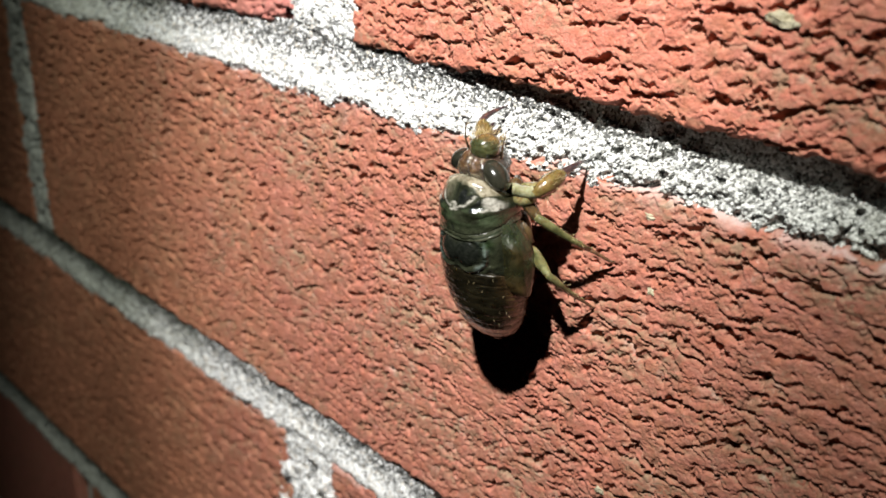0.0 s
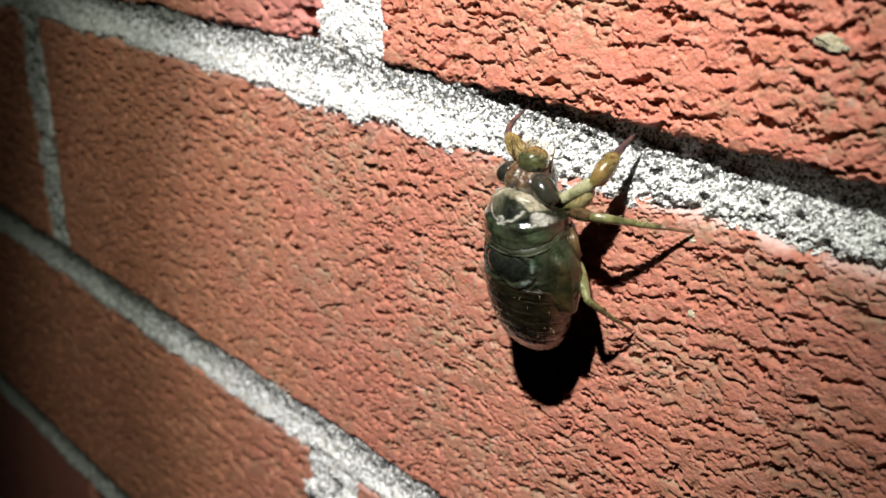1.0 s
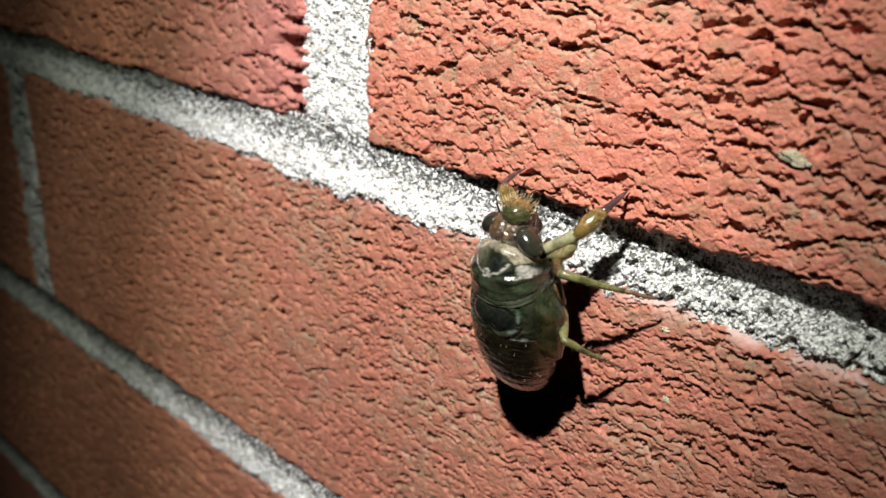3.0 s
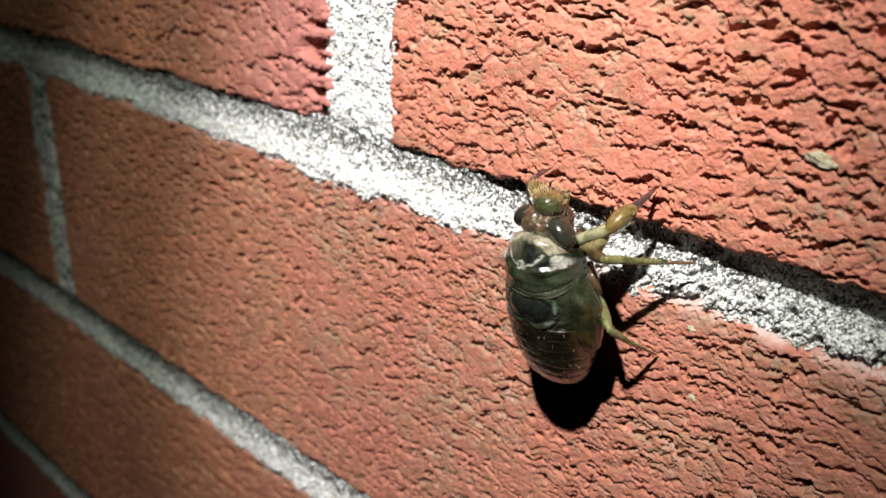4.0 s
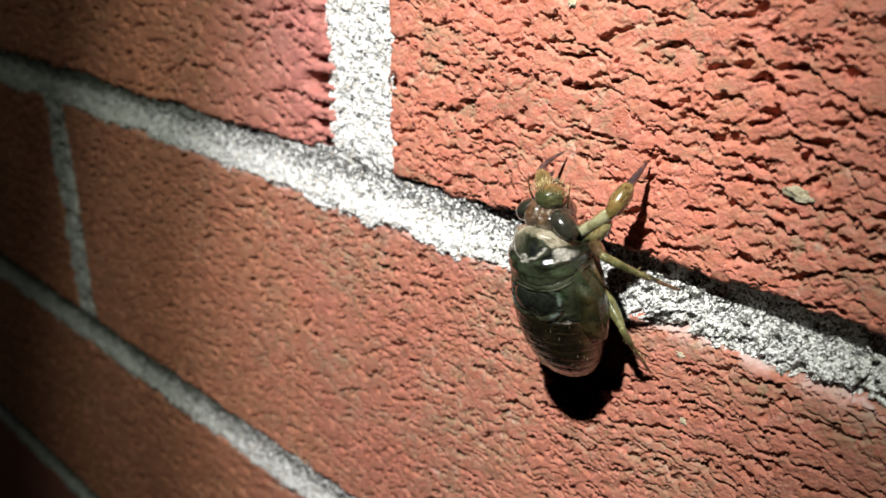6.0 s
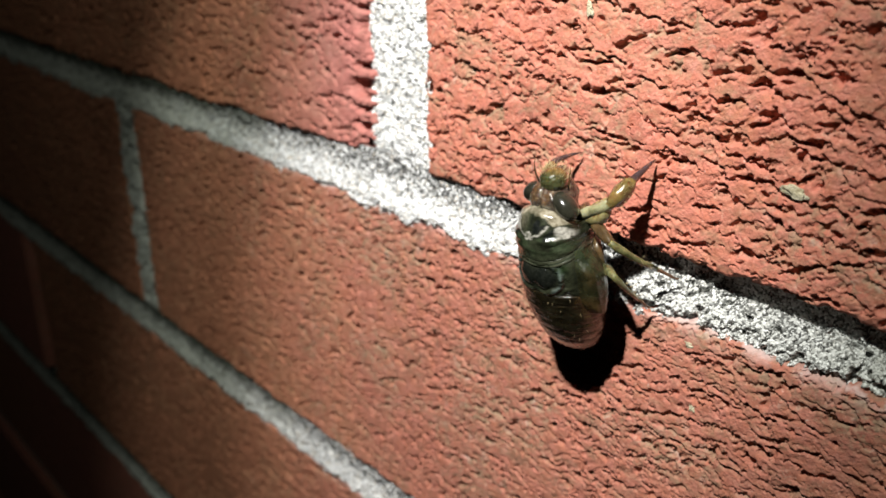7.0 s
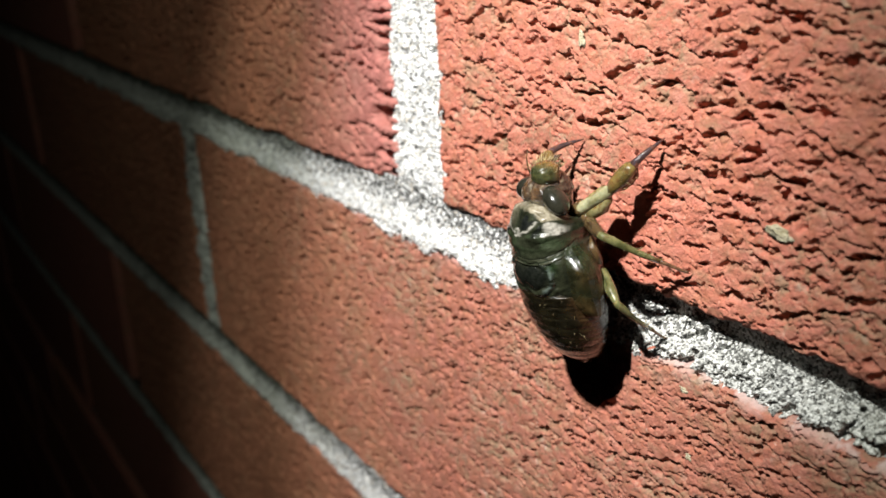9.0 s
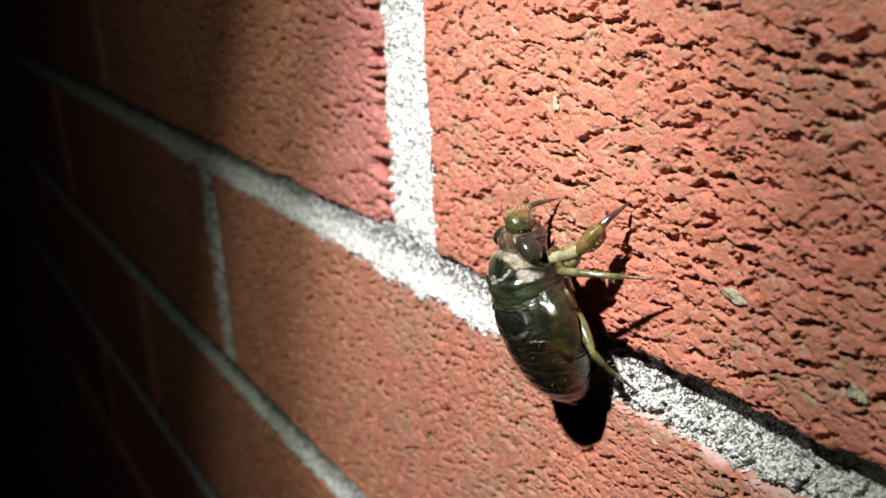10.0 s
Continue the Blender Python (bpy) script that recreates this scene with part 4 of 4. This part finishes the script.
# ---- the wall's pieces ----
def deep_mid(X):
    return 0.0009 + 0.0027 * smooth(X, 0.005, 0.07)


def deep_low(X):
    return 0.0007 + 0 * X


def build_wall():
    for n, (k, x0, x1, fine, coarse, near, tear, flake, notch) in enumerate(FINE):
        z0, z1 = row_z(k)
        X, Y, Z, dust, lime = brick_face(x0, x1, z0, z1, fine, coarse, near, n + 3, tear, flake, notch, {0: GASHES_UPPER, 2: GASHES_MIDDLE}.get(n, ()))
        child("brick", sheet_mesh("brick", X, Y, Z, {0: BRICK_RED, 1: BRICK_FLASHED}.get(n, BRICK), 0.02, (("dust", dust), ("lime", lime))), wall)
    beds = [(0, 0.00014, deep_mid, (-0.17, 0.093)), (-1, 0.0003, deep_low, (-0.25, 0.02)), (-2, 0.0006, deep_low, (-0.6, -0.05)), (0, 0.0006, deep_mid, (-0.7, -0.17)), (-1, 0.0006, deep_low, (-0.7, -0.25))]
    for n, (k, fine, deep, (xa, xb)) in enumerate(beds):
        z0 = row_z(k)[1]
        z1 = row_z(k + 1)[0]
        grids, masks = mortar_bed(z0, z1, xa, xb, fine, 300 + 20 * n, deep)
        child("mortar_joint", sheet_mesh("mortar_joint", *grids, MORTAR, None, masks), wall)
    heads = [(1, -0.0125, 0.0005, 0.00014, 0.0012, 0.0), (0, -0.1284, -0.1196, 0.0003, 0.0004, 0.0008), (-1, -0.0185, -0.0065, 0.00022, -0.0002, 0.0022)]
    for n, (k, x0, x1, fine, deep, lap) in enumerate(heads):
        z0, z1 = row_z(k)
        grids, masks = mortar_head(x0, x1, z0 - 0.0012, z1 + 0.002, fine, 400 + 20 * n, deep, lap)
        child("mortar_joint", sheet_mesh("mortar_joint", *grids, MORTAR, None, masks), wall)
    # the plainer bricks further off, the nearest as pieces of their own and the rest joined
    rnd = random.Random(4)
    meshes = []
    for n in range(4):
        bm = box_bm(-0.1088, 0.1088, 0, 0.02, 0, ROW_H, 0.0012)
        for v in bm.verts:
            v.co += Vector((rnd.uniform(-1, 1), 0.5 * rnd.uniform(-1, 1), rnd.uniform(-1, 1))) * 0.0008
        me = bpy.data.meshes.new("brick")
        bm.to_mesh(me)
        bm.free()
        me.materials.append(BRICK)
        meshes.append(me)
    far = []
    k0, k1 = math.ceil((GROUND - ROW_Z) / PITCH_Z), math.floor((WALL_Z1 - ROW_Z - ROW_H) / PITCH_Z)
    for k in range(k0, k1 + 1):
        shift = -0.1235 if k % 2 == 0 else -0.006
        for n in range(-14, 6):
            cx = shift + (n + 0.5) * PITCH_X
            if cx - 0.109 < WALL_X0 or cx + 0.109 > WALL_X1:
                continue
            if any(k == b[0] and abs(cx - (b[1] + b[2]) / 2) < 0.05 for b in FINE):
                continue
            far.append((math.hypot(cx + 0.2, row_z(k)[0] * 2), cx, row_z(k)[0]))
    far.sort()
    for i, (_, cx, z) in enumerate(far[:280]):
        ob = child("brick", meshes[i % 4], wall)
        ob.location = (cx, rnd.uniform(-0.0005, 0.0005), z)
    bm = bmesh.new()
    for i, (_, cx, z) in enumerate(far[280:]):
        count = len(bm.verts)
        bm.from_mesh(meshes[i % 4])
        bm.verts.ensure_lookup_table()
        for v in bm.verts[count:]:
            v.co += Vector((cx, 0, z))
    tagged(part("brickwork", bm, BRICK, wall, flat=True), kind="stuff")
    # old smears and crumbs on the bricks and in the joint
    for n, (x, z, rx, rz, m, name) in enumerate([
        (0.0650, 0.0221, 0.0015, 0.0007, SMEAR, "mortar_smear"), (0.0546, -0.0100, 0.0006, 0.0008, SMEAR, "mortar_smear"), (0.0343, 0.0390, 0.0005, 0.0010, SMEAR, "mortar_smear"), (0.0510, -0.0400, 0.0009, 0.0008, SMEAR, "mortar_smear"),
        (0.0533, -0.0012, 0.0010, 0.0006, SMEAR, "mortar_smear"), (0.0802, 0.0170, 0.0009, 0.0010, SMEAR, "mortar_smear"), (0.0168, 0.0028, 0.0012, 0.0010, CRUMB, "clay_crumb"),
    ]):
        bm = lump_bm(rx * (1.35 if z > 0.015 else 0.95), 0.00016 if m is SMEAR else 0.0009, rz * (1.3 if z > 0.015 else 0.8), n * 3.1, 3)
        bmesh.ops.translate(bm, verts=bm.verts, vec=(x, (-0.0002 if z > 0.015 else 0.0) if m is SMEAR else 0.0012, z))
        part(name, bm, m, wall)


build_wall()

# ---- what moves ----
# seconds, place on the wall in millimetres, turn in degrees
CLIMB = [
    (0.0, 35.9, -6.59, 0.7), (0.5, 37.17, -5.6, 0.8), (1.0, 37.16, -5.05, -0.2), (1.5, 38.21, -2.83, 4.2), (2.0, 37.79, -2.13, 4.4), (2.5, 38.0, 0.34, 1.4), (2.7, 37.25, 0.51, -2.0),
    (3.8, 38.39, 1.91, 1.6), (4.0, 38.55, 2.25, 1.5), (4.5, 38.91, 2.74, 1.1), (5.0, 39.04, 4.99, 3.1), (5.5, 39.73, 6.19, 2.7), (5.7, 40.09, 6.9, 2.2), (6.8, 38.77, 8.81, 1.5),
    (7.0, 37.94, 9.2, 0.9), (7.5, 38.24, 9.37, 0.1), (8.0, 38.08, 10.73, 3.2), (8.5, 38.22, 11.34, 2.6), (9.0, 38.85, 14.08, 3.1), (9.5, 39.4, 15.15, 3.4), (10.0, 39.45, 15.75, 5.2),
]
# seconds, the body's pitch and roll, and the turn of its thorax behind the shield, in degrees
LEAN = [(0.0, -2.5, -0.6, -0.3), (1.0, -1.9, -0.5, 1.5), (2.0, -0.5, -0.6, 1.8), (2.7, 0.6, -0.7, 1.7), (4.0, 1.5, -0.7, 1.3), (5.7, 1.7, -0.7, 0.3), (7.0, 2.7, -1.0, 0.0), (8.0, 1.9, -1.5, -1.3), (9.0, 0.8, -1.5, -1.5), (9.5, 1.4, -1.6, -2.4), (10.0, 2.0, -1.8, -3.4)]
# where each foot stands on the wall: seconds, x, z, and its height off the wall while it steps
FEET = {
    "right_front": [(0.0, 44.0, 3.2, 0.2), (0.5, 46.2, 9.5, 2.2), (1.0, 44.5, 9.0, -0.5), (1.5, 44.4, 8.9, -0.4), (2.0, 46.4, 14.3, 0.0), (4.5, 46.5, 14.4, 0.0), (5.0, 48.3, 21.8, 6.5),
                    (5.5, 46.5, 21.9, 0.5), (8.0, 46.1, 22.1, 0.5), (8.5, 47.8, 25.1, 5.8), (9.0, 48.8, 29.3, 0.5), (10.0, 48.8, 29.3, 0.5)],
    "right_middle": [(0.0, 49.6, -8.0, 0.5), (0.5, 49.6, -8.0, 0.5), (1.0, 53.7, -0.2, 0.3), (1.5, 52.1, 0.2, 0.1), (2.5, 52.1, 0.0, 0.1), (3.2, 53.4, 4.6, 3.0), (3.8, 52.8, 7.0, 0.0),
                     (5.7, 52.8, 7.1, 0.0), (6.3, 52.4, 7.6, 2.0), (6.8, 50.4, 6.8, -0.6), (7.0, 50.4, 6.8, -0.6), (7.5, 53.2, 13.5, 3.4), (8.0, 53.5, 14.2, 0.4), (9.0, 53.5, 14.2, 0.4), (9.5, 52.8, 15.4, -0.5), (10.0, 56.1, 22.3, 3.4)],
    "right_hind": [(0.0, 47.2, -15.0, 0.0), (0.5, 47.5, -14.8, 0.5), (2.4, 47.8, -14.6, 0.4), (2.5, 47.8, -14.5, 0.4), (2.7, 49.2, -8.4, 1.8), (3.2, 49.8, -6.6, 1.5), (3.8, 49.4, -6.1, 0.4), (5.7, 49.6, -6.0, 0.5),
                   (6.8, 50.9, -1.6, 1.5), (7.0, 47.5, 2.2, 0.8), (7.5, 49.2, 4.0, -0.6), (10.0, 49.4, 4.0, -0.7)],
    "left_front": [(0.0, 30.9, 6.8, -0.6), (0.5, 30.9, 6.9, -0.6), (1.0, 30.3, 9.3, 2.0), (1.5, 31.7, 13.6, 0.8), (4.0, 32.0, 13.7, 0.8), (4.5, 35.2, 20.6, 3.7), (5.0, 34.8, 20.5, 0.8),
                   (7.5, 34.4, 20.6, 0.7), (8.0, 32.7, 27.2, 3.3), (8.5, 35.1, 26.7, 0.3), (10.0, 35.1, 26.7, 0.3)],
    "left_middle": [(0.0, 31.0, 3.0, 0.2), (1.5, 31.0, 3.0, 0.2), (2.0, 31.5, 6.0, 2.5), (2.5, 32.0, 9.0, -0.4), (4.5, 32.0, 9.0, -0.4), (5.0, 32.0, 12.0, 2.5), (5.5, 32.0, 15.0, 0.2), (8.0, 32.0, 15.0, 0.2), (8.5, 32.0, 19.0, 2.5), (9.0, 32.5, 22.5, 0.2), (10.0, 32.5, 22.5, 0.2)],
    "left_hind": [(0.0, 33.0, -17.0, 0.2), (0.5, 33.0, -17.0, 0.2), (1.0, 33.0, -15.0, 2.5), (1.5, 33.0, -13.5, 0.2), (4.0, 33.0, -13.5, 0.2), (4.5, 33.5, -11.0, 2.5), (5.0, 34.0, -8.0, 0.2), (7.5, 34.0, -8.0, 0.2), (8.0, 34.0, -4.0, 2.0), (8.5, 34.0, 0.5, 0.2), (10.0, 34.0, 0.5, 0.2)],
}


# where each knee stands in the body's space: seconds, and millimetres as for the hips
KNEES = {
    "right_front": [(0.0, 7.5, 8.5, 6.8), (0.5, 7.2, 6.8, 8.9), (1.0, 7.0, 6.9, 9.2), (1.5, 7.2, 7.8, 8.4), (2.0, 6.6, 5.8, 9.7), (2.5, 6.8, 6.7, 9.5), (4.0, 7.2, 7.1, 8.8), (4.5, 7.2, 7.3, 8.8), (5.0, 6.7, 7.3, 9.5),
                    (5.5, 6.3, 6.6, 10.0), (6.8, 7.4, 7.2, 8.4), (7.5, 7.5, 7.0, 8.2), (8.0, 7.8, 7.5, 7.3), (8.5, 7.4, 6.7, 8.5), (9.0, 7.3, 5.4, 8.7), (9.5, 7.6, 5.9, 8.1), (10.0, 7.9, 5.9, 7.5)],
    "right_middle": [(0.0, 8.1, 8.9, 4.3), (0.5, 8.0, 9.1, 4.2), (1.0, 8.0, 8.4, 6.0), (1.5, 7.8, 9.3, 5.0), (2.5, 8.1, 8.3, 4.9), (4.0, 7.6, 9.0, 5.8), (5.5, 7.7, 9.2, 5.3), (6.8, 8.1, 8.7, 4.7), (7.0, 8.2, 8.4, 4.3),
                     (7.5, 7.7, 8.6, 5.7), (8.0, 8.1, 7.7, 5.4), (9.0, 8.2, 8.1, 4.6), (9.5, 8.1, 8.3, 4.8), (10.0, 8.1, 7.6, 5.5)],
    "right_hind": [(0.0, 8.9, 5.3, -3.6), (0.5, 8.7, 6.4, -3.8), (1.0, 8.3, 6.8, -4.2), (1.5, 8.4, 6.5, -5.2), (2.5, 7.3, 4.5, -6.5), (2.7, 8.6, 6.4, -4.0), (4.0, 8.2, 6.6, -3.4), (4.5, 8.4, 6.9, -3.4), (5.0, 8.8, 6.9, -4.2), (5.5, 8.5, 6.5, -5.0),
                   (6.8, 9.3, 7.2, -2.9), (7.0, 9.1, 7.6, -0.6), (7.5, 8.9, 8.0, -1.2), (8.0, 9.3, 7.5, -2.2), (8.5, 9.5, 7.1, -2.4), (9.0, 9.1, 6.4, -4.1), (9.5, 8.7, 6.1, -5.0), (10.0, 8.5, 5.8, -5.3)],
    "left_front": [(0.0, -2.0, 6.4, 10.7), (0.5, -2.5, 6.3, 10.8), (1.0, -2.6, 7.8, 10.1), (2.0, -2.3, 6.7, 10.7), (4.0, -1.9, 7.5, 10.1), (5.5, -1.9, 7.0, 10.4), (7.5, -1.8, 8.0, 9.8), (8.5, -1.4, 6.3, 10.5), (9.0, -2.5, 7.6, 10.2), (10.0, -3.2, 8.1, 9.9)],
}


def between(rows, t):
    ts = [r[0] for r in rows]
    return [float(np.interp(t, ts, [r[k] for r in rows])) for k in range(1, len(rows[0]))]


def body_pose(t):
    x, z, turn = between(CLIMB, t)
    pitch, roll, _ = between(LEAN, t)
    return pose(x / 1000, 0, z / 1000, 0, -turn, 0) @ pose(0, 0, 0, pitch) @ pose(0, 0, 0, 0, 0, roll)


def thorax_pose(t):
    return pose(0, -0.006, 0.0008, 0, between(LEAN, t)[2], 0) @ pose(0, 0.006, -0.0008)


def aim(origin, way, side):
    """A pose at origin whose z axis runs along way, with its y axis near side."""
    z = way.normalized()
    x = side.cross(z).normalized()
    y = z.cross(x)
    return Matrix.Translation(origin) @ Matrix((x, y, z)).transposed().to_4x4()


def bend(key, t):
    """The poses of a thigh and of its shin at a time, so that the foot stands where it should."""
    hip, l1, l2, out, bow = LEGS[key]
    l1, l2 = l1 / 1000, l2 / 1000
    h = at_mm(*hip)
    fx, fz, off = between(FEET[key], t)
    foot = body_pose(t).inverted() @ Vector((fx / 1000, -off / 1000, fz / 1000))
    way = foot - h
    d = min(max(way.length, abs(l1 - l2) + 0.0003), (l1 + l2) * 0.995)
    u = way.normalized()
    pole = at_mm(*between(KNEES[key], t)) - h if key in KNEES else Vector((out[0], -out[1], out[2]))
    pole = (pole - pole.dot(u) * u).normalized()
    a = (l1 * l1 - l2 * l2 + d * d) / (2 * d)
    knee = h + u * a + pole * math.sqrt(max(l1 * l1 - a * a, 0))
    leg = aim(h, knee - h, pole)
    shin = aim(knee, h + u * d - knee, Vector((bow[0], -bow[1], bow[2])))
    return leg, shin


def motions():
    walk(cicada, [(t, body_pose(t)) for t, *_ in CLIMB])
    times = sorted({r[0] for r in CLIMB} | {0.25, 0.75, 1.25, 1.75, 3.2, 4.25, 4.75, 5.25, 6.3, 7.25, 7.75, 8.25, 8.75, 9.75})
    walk(thorax, [(t, thorax_pose(t)) for t, *_ in LEAN])
    for key, (leg, shin) in LEG_PAIRS.items():
        walk(leg, [(t, bend(key, t)[0]) for t in times])
        walk(shin, [(t, bend(key, t)[1]) for t in times])


motions()
